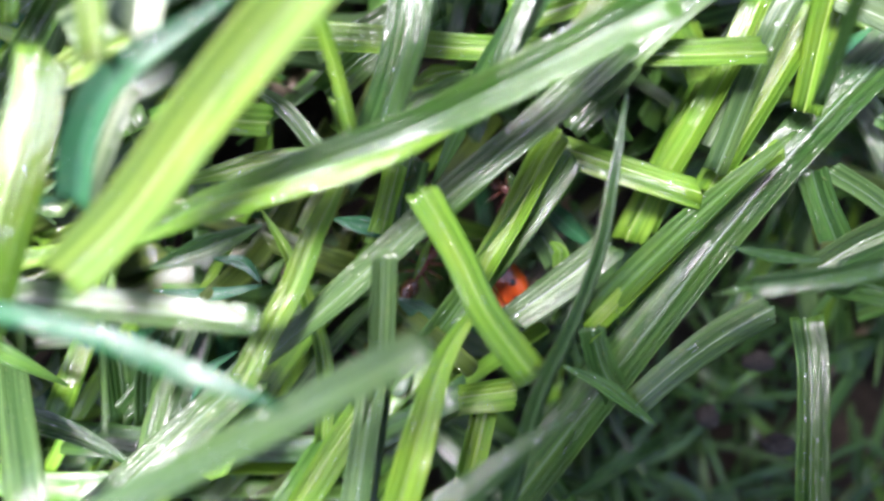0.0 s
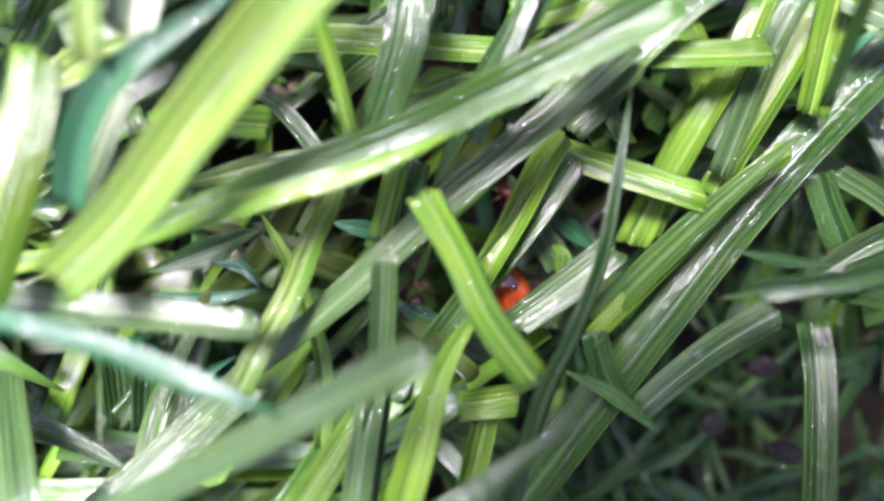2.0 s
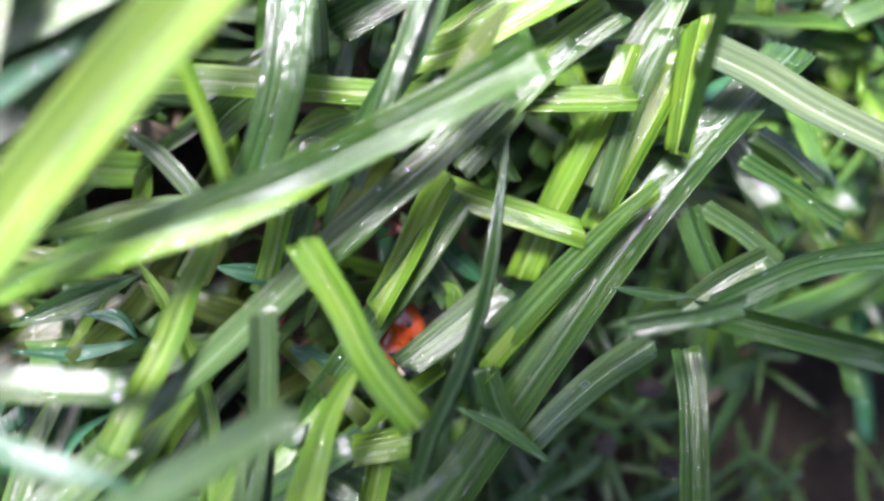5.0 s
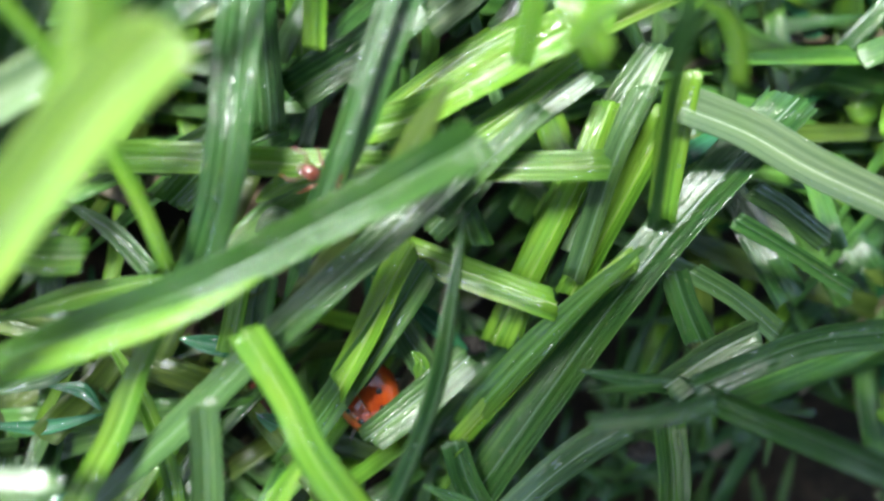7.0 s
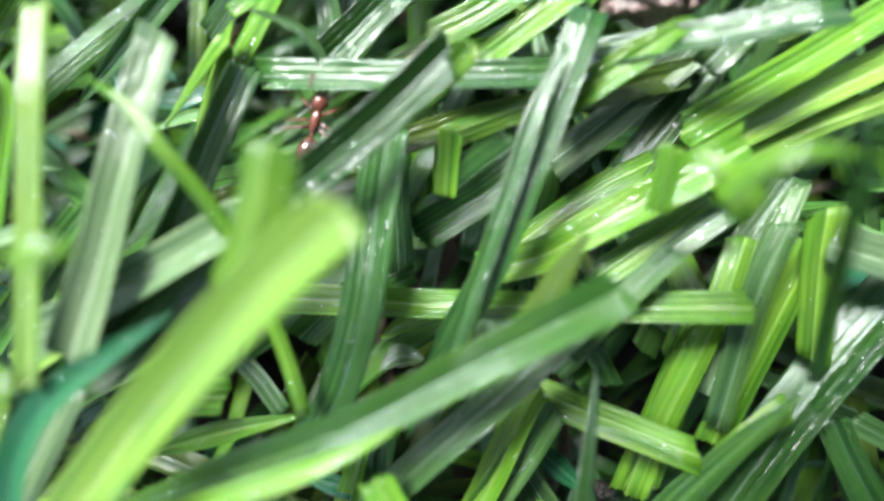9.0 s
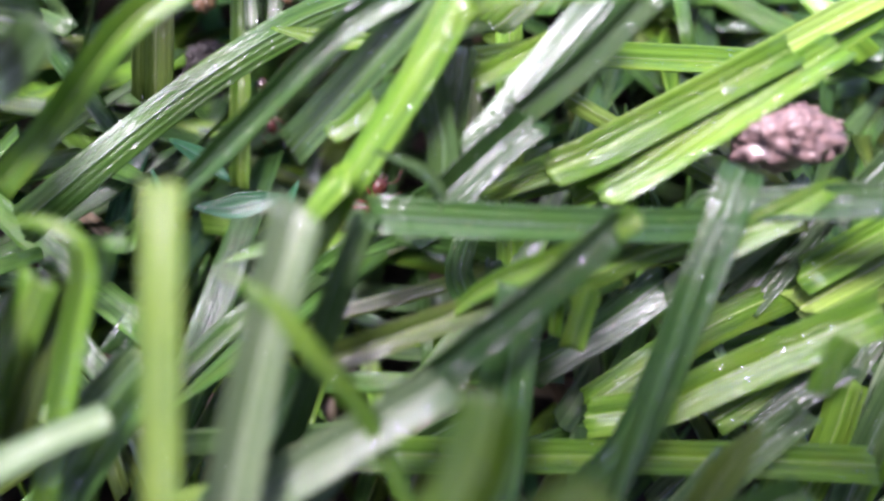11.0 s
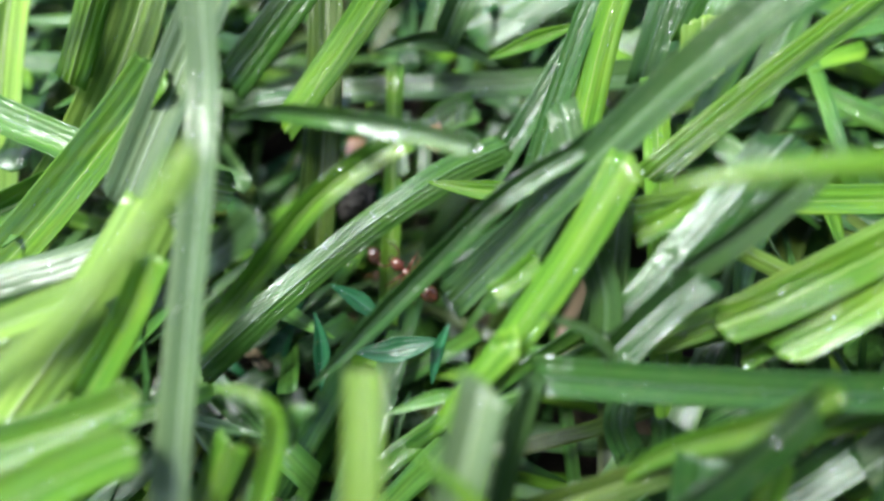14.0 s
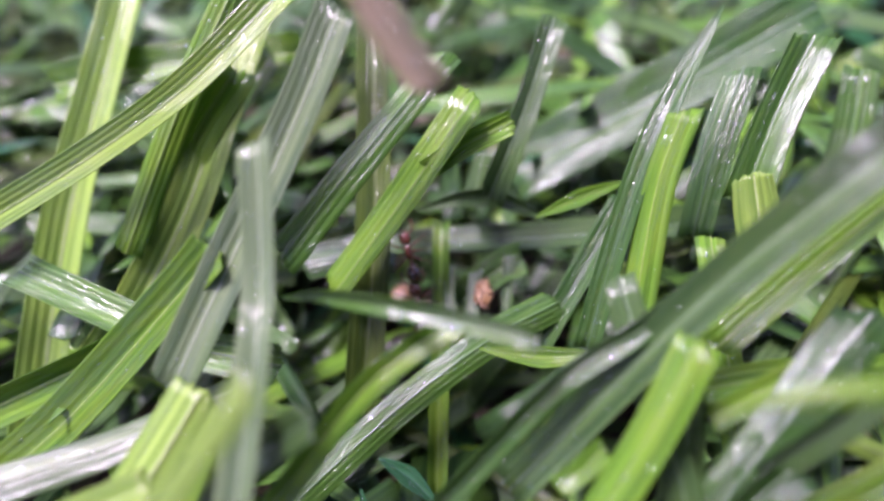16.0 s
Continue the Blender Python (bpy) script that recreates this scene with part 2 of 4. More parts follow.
    return np.array(v, float), f


BALL_V, BALL_F = ball(6, 7)
BALL_F = [q for q in BALL_F if all(BALL_V[i][2] > -0.3 for i in q)]  # a cap, open below
WORDS = {
    "lime": "bright lime-green wet grass blade with fine veins",
    "pale": "pale yellow-green shiny wet grass blade",
    "green": "mid-green wet grass blade lying on the clippings",
    "dark": "dark green wet grass blade deep in the mat",
    "grey": "grey-green waxy grass blade with wet silvery gloss",
    "teal": "small bluish-green grass blade low in the mat",
    "olive": "dull olive-green grass blade in the shade",
    "silver": "silvery pale-green wet grass blade with glossy stripes",
    "straw": "withered pinkish-grey straw-like grass blade",
}
blade_count = 0


def grass_blade(colour, width, ends, face, pts):
    """One cut blade of grass on a smooth run through pts (mm), its upper side towards face."""
    global blade_count
    blade_count += 1
    rng = np.random.default_rng(1000 + blade_count)
    line = spline(pts)
    fold = rng.uniform(0.13, 0.26) * (1 if rng.random() < 0.75 else -0.8)
    verts, faces, uvs, (side, up, half, s) = leaf_geometry(line, width, ends, face, rng, fold=fold, ridges=int(np.clip(round(width * 2.4), 2, 6)), twist=(rng.random() - 0.5) * 0.5)
    origin = line[len(line) // 2].copy()
    ob = new("grass_blade", mesh_from("grass_blade", verts - origin, faces, LEAF[colour], uvs))
    ob.location = origin * MM
    how = {"cc": ", cut ends", "cp": ", cut", "pc": ", pointed", "pp": ", tapering"}[ends]
    tagged(ob, WORDS[colour] + how, "grass blade", "grass blades")
    # pale midrib in the gutter
    rib_w, v, f = max(0.05 * width, 0.05), [], []
    base = line + up * ((0.012 - fold) * half[:, None])
    for i in range(len(line)):
        w = rib_w * half[i] / (width / 2) / 2
        for a, h in ((-1, -0.02), (-0.5, 0.045), (0.5, 0.045), (1, -0.02)):
            v.append(base[i] + side[i] * (a * w) + up[i] * (h * min(1, 1.6 * half[i])))
    for i in range(len(line) - 1):
        for j in range(3):
            a = i * 4 + j
            f.append((a, a + 1, a + 5, a + 4))
    part("midrib", mesh_from("midrib", np.array(v) - origin, f, RIB[colour]), ob)
    # drops of water lying on the blade
    length = s[-1]
    rows_ = rng.uniform(-0.8, 0.8, 5)
    wet_at = rng.uniform(0, length, 4)
    v, f = [], []
    for n in range(int(np.clip(length * 2.5, 20, 75))):
        # most beads stand in rows in the gutters between the veins, where the film has drawn together
        a = rows_[int(rng.integers(5))] + rng.normal(0, 0.04) if n % 5 else rng.uniform(-0.8, 0.8)
        d = wet_at[int(rng.integers(4))] + rng.normal(0, 0.09 * length + 0.8) if n % 4 else rng.uniform(0, length)
        i = int(np.clip(np.searchsorted(s, d), 1, len(line) - 2))
        t = np.clip((d - s[i]) / (s[i + 1] - s[i] + 1e-9), 0, 0.95)
        h = half[i] * (1 - t) + half[i + 1] * t
        r = rng.uniform(0.025, 0.07) if rng.random() < 0.95 else rng.uniform(0.07, 0.14)
        r = min(r, h * 0.3)
        at = (line[i] * (1 - t) + line[i + 1] * t) + side[i] * (a * h) + up[i] * (fold * (2 * abs(a) ** 1.25 - 1) * h + r * 0.2)
        q = BALL_V * r
        q = side[i] * q[:, :1] + np.cross(up[i], side[i]) * q[:, 1:2] * rng.choice((1.0, 1.6, 2.8, 5.0)) + up[i] * q[:, 2:] * 0.6
        f += [tuple(x + len(v) for x in face_) for face_ in BALL_F]
        v += list(at + q - origin)
    part("dew", mesh_from("dew", np.array(v), f, WATER), ob, "clear beads of water")
    return ob


# ---- blades of grass, from the near edge of the mat to the far one ----

grass_blade('pale', 2.52, 'cc', (0.32, -0.31, 0.89), [(0.21, 11.62, 36.61), (-3.78, 9.01, 34.34), (-9.87, 4.81, 29.70), (-13.79, 0.32, 27.37), (-17.11, -2.79, 26.01)])
grass_blade('green', 2.29, 'cp', (0.06, -0.44, 0.90), [(11.86, 11.53, 29.61), (7.17, 9.82, 27.30), (2.90, 7.95, 26.07), (-1.46, 5.84, 25.31), (-7.37, 3.89, 24.08), (-12.51, 2.27, 23.03), (-16.82, 0.74, 22.08)])
grass_blade('lime', 1.52, 'pp', (0.16, -0.03, 0.98), [(-5.51, 7.56, 20.50), (-10.28, 6.62, 20.03), (-16.07, 5.16, 19.36)])
grass_blade('grey', 2.13, 'cp', (-0.28, -0.07, 0.96), [(11.68, 13.46, 23.96), (6.58, 8.78, 22.38), (1.05, 4.44, 20.36), (-4.90, -0.78, 18.03), (-11.96, -6.65, 15.44)])
grass_blade('grey', 2.95, 'cc', (0.05, 0.26, 0.96), [(-10.98, -5.48, 14.65), (-14.23, -8.53, 14.01), (-17.84, -12.38, 14.14), (-24.00, -18.93, 14.35)])
grass_blade('lime', 1.80, 'pc', (-0.18, -0.11, 0.98), [(-4.79, 6.77, 21.66), (-5.70, 4.24, 20.81), (-6.79, 2.03, 20.07), (-8.00, -1.09, 19.01), (-9.56, -4.28, 18.40), (-10.61, -6.76, 18.05)])
grass_blade('lime', 0.85, 'pc', (0.16, -0.65, 0.74), [(-13.75, 20.22, 35.31), (-11.50, 18.75, 34.79), (-9.80, 16.93, 33.61), (-7.80, 14.77, 30.66), (-5.70, 10.63, 26.18), (-4.51, 6.90, 23.11)])
grass_blade('lime', 2.17, 'cc', (-0.11, -0.00, 0.99), [(6.41, 11.21, 16.31), (11.43, 8.88, 17.02), (17.69, 6.03, 18.19)])
grass_blade('lime', 2.12, 'pc', (0.09, -0.12, 0.99), [(3.17, -1.89, 20.56), (0.91, -5.46, 19.23), (-0.92, -11.89, 17.95), (-3.35, -20.39, 16.27)])
grass_blade('grey', 1.53, 'cc', (0.46, -0.11, 0.87), [(-2.46, 0.20, 21.84), (-2.54, -3.12, 19.83), (-2.82, -7.53, 17.43), (-3.49, -12.78, 14.71), (-4.50, -20.72, 10.61)])
grass_blade('grey', 1.55, 'cc', (-0.05, -0.05, 1.0), [(0.10, -5.77, 28.11), (-3.20, -7.33, 26.91), (-6.83, -9.15, 25.65), (-11.79, -11.63, 24.15), (-19.56, -15.52, 21.80)])
grass_blade('dark', 1.45, 'pc', (0.65, -0.35, 0.66), [(11.49, 10.23, 23.64), (10.78, 5.37, 22.47), (9.92, 0.94, 21.45), (8.30, -3.35, 20.47), (6.43, -7.21, 19.64), (4.94, -12.34, 18.38), (2.52, -20.76, 16.30)])
grass_blade('green', 2.03, 'pc', (-0.59, -0.06, 0.81), [(22.27, 8.72, 21.83), (18.09, 5.22, 18.27), (13.50, 0.75, 14.32), (12.11, -1.31, 11.88)])
grass_blade('grey', 1.82, 'cc', (0.50, 0.12, 0.84), [(-31.68, -1.78, 23.43), (-22.76, -2.70, 22.76), (-21.12, -2.87, 22.64), (-15.47, -3.32, 22.55), (-8.91, -3.80, 21.99)])
grass_blade('teal', 1.02, 'pc', (0.50, -0.03, 0.86), [(-6.21, -8.36, 26.07), (-10.50, -6.93, 26.29), (-14.22, -5.60, 26.51), (-17.96, -4.72, 26.59), (-20.00, -4.38, 26.54), (-28.87, -2.90, 26.33)])
grass_blade('teal', 0.99, 'pp', (0.34, -0.01, 0.94), [(-18.62, -0.29, 14.17), (-14.71, -0.51, 14.19), (-11.19, 0.16, 14.53)])
grass_blade('teal', 0.98, 'pp', (0.33, -0.24, 0.91), [(-14.77, 1.95, 14.53), (-12.70, 1.69, 14.50), (-11.46, 0.46, 14.10)])
grass_blade('dark', 1.96, 'pp', (0.37, -0.28, 0.88), [(-19.85, 1.66, 12.70), (-15.97, 3.00, 13.28), (-11.90, 4.71, 14.00)])
grass_blade('lime', 2.20, 'cc', (0.30, 0.07, 0.94), [(-13.39, 8.30, 22.40), (-11.42, 8.12, 22.44), (-9.66, 8.24, 22.07)])
grass_blade('grey', 1.11, 'pc', (0.42, -0.30, 0.85), [(-12.65, 12.39, 20.43), (-9.75, 10.68, 19.90), (-7.26, 8.09, 19.05)])
grass_blade('dark', 2.22, 'cc', (0.70, -0.39, 0.60), [(3.76, 23.15, 33.52), (0.51, 20.65, 31.98), (-3.42, 17.97, 30.40), (-7.76, 15.05, 28.75), (-13.06, 9.80, 26.64), (-17.77, 6.57, 26.28), (-21.08, 4.54, 26.42), (-28.73, -0.18, 26.74)])
grass_blade('silver', 1.87, 'cc', (0.02, -0.28, 0.96), [(-15.87, 7.56, 26.58), (-17.00, 4.92, 25.62), (-18.34, 1.96, 24.53)])
grass_blade('lime', 2.52, 'cc', (0.34, -0.40, 0.85), [(-19.51, 8.52, 27.89), (-19.62, 5.16, 27.22), (-20.24, 1.64, 26.49), (-21.75, -7.04, 24.67)])
grass_blade('teal', 0.70, 'pp', (0.43, 0.14, 0.84), [(-31.17, 1.40, 22.92), (-22.21, 2.08, 23.40), (-20.45, 2.21, 23.50), (-18.55, 2.52, 23.66)])
grass_blade('dark', 1.84, 'pp', (0.47, -0.08, 0.88), [(-35.36, -5.78, 13.88), (-26.76, -8.35, 13.20), (-22.51, -9.62, 12.86), (-18.58, -11.56, 12.28)])
grass_blade('dark', 2.36, 'cc', (0.71, 0.01, 0.70), [(-23.07, -1.70, 10.36), (-22.39, -4.72, 9.30), (-21.90, -8.49, 7.97)])
grass_blade('dark', 2.10, 'cc', (0.66, -0.07, 0.74), [(-19.24, -2.41, 10.21), (-20.17, -5.44, 9.10), (-20.29, -8.85, 7.89)])
grass_blade('teal', 0.73, 'pp', (0.43, -0.15, 0.89), [(-15.59, -7.48, 12.75), (-14.38, -5.42, 13.52), (-12.41, -4.20, 14.01)])
grass_blade('lime', 1.99, 'cc', (-0.24, 0.25, 0.93), [(-3.91, -8.11, 16.03), (-5.17, -10.00, 15.86), (-6.65, -12.45, 15.48), (-11.25, -20.09, 14.30)])
grass_blade('grey', 1.89, 'cc', (-0.31, 0.04, 0.95), [(-3.08, -6.61, 17.65), (-3.38, -9.06, 17.30), (-3.77, -12.61, 16.56), (-4.72, -21.37, 14.73)])
grass_blade('lime', 2.18, 'cc', (-0.14, 0.31, 0.94), [(2.14, -6.98, 13.41), (5.92, -6.45, 13.71)])
grass_blade('lime', 1.94, 'cc', (-0.26, 0.07, 0.96), [(4.06, -7.70, 12.15), (3.52, -9.97, 11.86), (2.83, -13.04, 11.28), (0.89, -21.68, 9.65)])
# near right: the dark leaf colour partly imitates shade on these blades
grass_blade('dark', 1.96, 'pc', (0.09, -0.30, 0.95), [(8.01, -8.12, 21.66), (5.41, -9.75, 21.54), (2.36, -12.11, 21.15), (-4.72, -17.58, 20.25)])
grass_blade('dark', 1.95, 'pc', (-0.54, -0.55, 0.62), [(21.55, 1.34, 10.16), (25.30, 1.52, 14.31), (26.56, 0.33, 17.74), (28.53, -1.43, 20.83), (32.89, -5.31, 27.68)])
grass_blade('dark', 0.84, 'pp', (-0.47, -0.02, 0.87), [(18.07, 1.74, 20.13), (20.75, 1.25, 20.03), (23.75, 1.04, 20.04)])
grass_blade('grey', 2.08, 'cc', (-0.16, -0.45, 0.88), [(21.77, -1.26, 17.18), (18.98, -2.95, 15.45), (16.57, -4.92, 13.63), (14.03, -7.35, 11.62)])
grass_blade('green', 2.02, 'cc', (-0.17, -0.12, 0.98), [(25.23, -1.30, 15.09), (24.97, -5.28, 15.11), (23.55, -12.46, 15.13), (21.80, -21.29, 15.15)])
grass_blade('dark', 1.20, 'pp', (-0.22, 0.04, 0.97), [(9.19, -4.65, 13.37), (12.20, -6.01, 12.97), (15.61, -8.42, 12.21)])
grass_blade('dark', 1.91, 'cc', (-0.34, -0.13, 0.93), [(11.27, -1.99, 13.31), (12.10, -4.49, 12.44), (13.29, -6.64, 11.72)])
grass_blade('grey', 1.75, 'pc', (-0.48, -0.29, 0.83), [(14.64, 15.58, 18.59), (12.34, 13.71, 17.86), (9.78, 11.53, 16.49)])
grass_blade('grey', 2.06, 'pc', (-0.23, -0.39, 0.89), [(5.68, 9.33, 14.00), (7.40, 6.25, 12.95), (9.75, 2.80, 11.79)])
grass_blade('teal', 1.65, 'pp', (-0.05, -0.18, 0.98), [(7.52, 8.61, 12.73), (10.10, 6.26, 11.97), (12.67, 4.31, 11.34)])
grass_blade('lime', 1.17, 'pp', (-0.28, -0.30, 0.91), [(8.47, 3.88, 14.26), (9.16, 2.99, 14.50), (8.93, 1.48, 13.42)])
grass_blade('grey', 2.51, 'cc', (-0.46, 0.11, 0.88), [(12.32, 3.26, 15.74), (9.55, 1.10, 14.89), (5.47, -1.80, 13.75)])
grass_blade('teal', 1.26, 'pc', (0.17, -0.11, 0.98), [(-6.64, 4.79, 15.24), (-4.92, 4.45, 15.16), (-3.00, 4.08, 15.08)])
grass_blade('teal', 1.61, 'pp', (0.04, -0.17, 0.98), [(-2.25, 0.09, 11.56), (-0.63, -0.65, 11.34), (0.98, -1.00, 11.26)])
grass_blade('lime', 0.65, 'pp', (0.34, -0.39, 0.86), [(0.14, 3.80, 15.07), (-1.01, 0.91, 14.01)])
grass_blade('lime', 1.38, 'pp', (-0.12, -0.28, 0.95), [(-1.62, 13.13, 18.34), (0.19, 14.23, 18.78), (2.16, 14.51, 18.93)])
grass_blade('grey', 1.66, 'pp', (-0.09, -0.13, 0.99), [(-1.55, 11.07, 18.14), (-0.33, 11.90, 18.47), (1.37, 11.71, 18.45)])
grass_blade('olive', 1.50, 'pc', (-0.48, -0.15, 0.86), [(10.46, 14.58, 29.74), (9.28, 13.07, 28.47), (7.62, 10.75, 26.80)])
grass_blade('lime', 2.39, 'cc', (-0.38, -0.25, 0.89), [(19.80, 20.78, 28.25), (12.04, 17.96, 24.67), (8.55, 16.69, 23.07), (4.46, 16.33, 21.76)])
grass_blade('green', 2.41, 'cc', (0.24, -0.75, 0.61), [(0.48, 17.66, 20.00), (-4.48, 15.75, 18.66), (-7.61, 13.44, 17.22)])
grass_blade('grey', 1.41, 'cc', (-0.00, -0.44, 0.90), [(-8.48, 16.65, 17.28), (-5.51, 18.20, 17.91), (-2.35, 20.13, 18.68)])
grass_blade('dark', 2.70, 'cc', (-0.46, -0.27, 0.85), [(-1.21, 9.00, 16.88), (-1.93, 6.31, 15.37), (-2.27, 3.18, 13.72)])
grass_blade('lime', 1.78, 'cc', (-0.43, -0.21, 0.87), [(-2.27, 7.82, 17.49), (-3.16, 4.48, 15.75), (-3.73, 2.85, 14.63)])
grass_blade('silver', 2.13, 'cc', (0.23, -0.31, 0.92), [(-4.41, 16.40, 31.10), (-12.21, 12.24, 29.41), (-15.18, 10.65, 28.76), (-18.16, 9.06, 28.12)])
grass_blade('pale', 2.10, 'cc', (0.27, -0.21, 0.93), [(-15.17, 12.04, 25.01), (-18.60, 11.11, 24.59), (-21.99, 8.99, 23.74)])
grass_blade('grey', 1.60, 'cc', (-0.63, -0.16, 0.75), [(16.06, 15.99, 25.14), (12.84, 13.45, 23.09), (10.10, 11.07, 21.11)])
grass_blade('dark', 1.30, 'cc', (-0.45, -0.57, 0.66), [(24.17, -0.40, 23.78), (21.60, -0.99, 23.50), (17.78, -1.35, 22.21)])
grass_blade('silver', 2.13, 'cc', (0.15, -0.44, 0.88), [(-10.63, 23.05, 35.50), (-11.99, 17.80, 33.47), (-13.20, 12.19, 31.13), (-13.98, 7.87, 29.80)])
grass_blade('grey', 2.04, 'cc', (0.76, -0.51, 0.41), [(-8.36, 25.10, 31.20), (-9.99, 20.21, 29.93), (-11.61, 14.90, 28.49), (-15.12, 9.21, 26.54)])
grass_blade('dark', 2.01, 'cc', (-0.17, -0.18, 0.97), [(-8.26, 25.63, 29.94), (0.16, 25.20, 29.84), (10.27, 25.14, 29.78), (10.44, 26.44, 29.48), (14.85, 25.85, 30.93), (23.34, 24.72, 33.71)])
grass_blade('lime', 1.35, 'pp', (0.59, -0.12, 0.78), [(-11.82, 9.25, 37.55), (-10.02, 9.34, 38.00), (-8.96, 9.58, 37.45)])
grass_blade('lime', 1.44, 'cp', (0.05, -0.55, 0.83), [(4.89, 23.95, 33.12), (2.36, 22.93, 30.94), (-1.88, 22.16, 28.24), (-5.08, 20.43, 25.62)])
grass_blade('lime', 0.85, 'cc', (0.17, -0.60, 0.78), [(2.69, 24.42, 26.69), (2.50, 20.67, 24.11)])
grass_blade('lime', 1.35, 'cc', (-0.14, -0.58, 0.80), [(3.49, 21.90, 28.84), (3.00, 19.46, 25.58)])
grass_blade('lime', 1.60, 'cc', (-0.08, -0.50, 0.86), [(9.64, 25.05, 27.95), (6.43, 24.05, 27.47), (2.87, 22.56, 27.31)])
grass_blade('dark', 4.18, 'cc', (-0.08, -0.40, 0.91), [(7.77, 26.95, 21.16), (3.59, 25.26, 18.39), (-2.89, 20.98, 13.72)])
grass_blade('lime', 2.41, 'cc', (-0.36, -0.17, 0.92), [(17.44, 23.44, 24.31), (12.22, 21.31, 22.86), (5.29, 17.32, 19.97)])
grass_blade('lime', 1.84, 'cc', (-0.40, -0.26, 0.88), [(18.83, 19.92, 24.42), (15.24, 17.68, 22.98), (12.24, 15.99, 21.78)])
grass_blade('grey', 1.62, 'cc', (-0.56, -0.00, 0.83), [(19.42, 18.66, 24.82), (16.95, 17.24, 23.72), (14.07, 15.32, 22.38)])
grass_blade('lime', 1.85, 'pc', (-0.35, -0.48, 0.80), [(18.26, 26.55, 30.92), (16.38, 26.44, 31.61), (13.88, 25.25, 30.64), (9.67, 23.68, 28.48)])
grass_blade('silver', 2.41, 'cc', (-0.48, -0.27, 0.82), [(18.59, 28.72, 28.07), (14.53, 25.89, 26.35), (9.64, 22.63, 24.48)])
grass_blade('grey', 2.40, 'cc', (-0.59, -0.31, 0.74), [(20.17, 28.55, 27.26), (17.50, 25.71, 25.40), (14.38, 22.45, 23.36)])
grass_blade('dark', 1.77, 'cc', (-0.57, -0.26, 0.75), [(16.53, 29.98, 26.10), (13.53, 25.96, 24.21), (10.91, 23.26, 22.99)])
grass_blade('lime', 2.11, 'cc', (-0.57, -0.39, 0.71), [(37.58, 33.33, 33.38), (29.94, 29.67, 30.35), (25.01, 27.31, 28.40), (17.34, 23.62, 26.00)])
grass_blade('pale', 2.22, 'cc', (-0.58, -0.14, 0.77), [(38.78, 30.61, 30.49), (30.65, 27.64, 28.04), (24.87, 25.52, 26.31), (17.84, 22.28, 24.65)])
grass_blade('pale', 1.75, 'cc', (-0.56, -0.10, 0.79), [(39.05, 27.98, 29.00), (30.63, 25.59, 26.93), (24.51, 23.85, 25.44), (18.52, 21.39, 24.10)])
grass_blade('lime', 0.98, 'pc', (-0.53, -0.21, 0.82), [(19.42, 14.05, 36.16), (17.76, 14.31, 36.12), (16.22, 14.18, 35.30), (15.19, 13.60, 33.60)])
grass_blade('lime', 1.55, 'pc', (-0.44, -0.57, 0.70), [(14.84, 16.71, 33.19), (15.99, 15.45, 32.98), (17.44, 14.26, 31.61)])
grass_blade('lime', 1.23, 'cc', (-0.39, -0.51, 0.77), [(14.49, 18.11, 31.65), (14.03, 16.06, 29.09)])
grass_blade('dark', 0.68, 'pc', (-0.56, -0.35, 0.75), [(17.73, 13.14, 40.20), (18.84, 11.52, 35.18), (20.25, 10.47, 30.31), (21.60, 8.57, 24.85)])
grass_blade('lime', 2.00, 'cc', (-0.62, -0.32, 0.72), [(25.01, 18.72, 24.89), (24.78, 16.10, 22.92), (24.52, 11.35, 19.80)])
grass_blade('grey', 1.68, 'cc', (-0.73, -0.11, 0.68), [(22.75, 17.94, 24.68), (21.01, 14.25, 22.28), (19.04, 7.76, 17.80)])
grass_blade('lime', 1.97, 'cc', (-0.70, -0.05, 0.71), [(21.04, 18.17, 22.69), (19.30, 13.90, 20.54), (15.93, 7.66, 16.33)])
grass_blade('lime', 2.10, 'cc', (-0.52, -0.08, 0.85), [(18.98, 13.64, 19.29), (16.98, 9.36, 16.59), (15.29, 4.97, 13.80)])
grass_blade('grey', 2.22, 'cc', (-0.13, -0.85, 0.50), [(28.72, 35.79, 35.42), (22.87, 30.29, 31.37), (20.82, 28.37, 29.95), (18.37, 26.36, 28.53)])
grass_blade('grey', 0.69, 'pc', (0.46, -0.52, 0.72), [(-7.96, 27.56, 33.07), (-5.62, 27.30, 31.99), (-4.51, 26.67, 30.84), (-4.10, 25.99, 29.71)])
grass_blade('dark', 2.70, 'cc', (-0.08, -0.58, 0.81), [(5.69, 37.50, 34.99), (-0.15, 31.91, 31.03), (-2.39, 29.77, 29.51), (-4.33, 27.89, 28.11)])
grass_blade('lime', 2.11, 'cc', (-0.21, -0.38, 0.90), [(15.41, 34.35, 33.63), (7.52, 30.98, 30.93), (4.76, 29.80, 29.98), (1.93, 28.89, 29.19)])
grass_blade('lime', 2.03, 'cc', (-0.34, -0.35, 0.87), [(17.95, 34.39, 33.93), (10.52, 30.34, 30.87), (7.84, 28.88, 29.76), (5.08, 27.75, 28.27)])
grass_blade('grey', 1.86, 'cc', (-0.28, -0.76, 0.55), [(-6.51, 39.75, 35.89), (-4.71, 32.08, 31.55), (-4.20, 29.92, 30.34), (-4.18, 28.46, 28.97)])
grass_blade('dark', 2.38, 'cc', (-0.23, -0.54, 0.81), [(-0.39, 24.52, 25.90), (-0.51, 20.97, 23.42), (-0.37, 16.78, 21.13)])
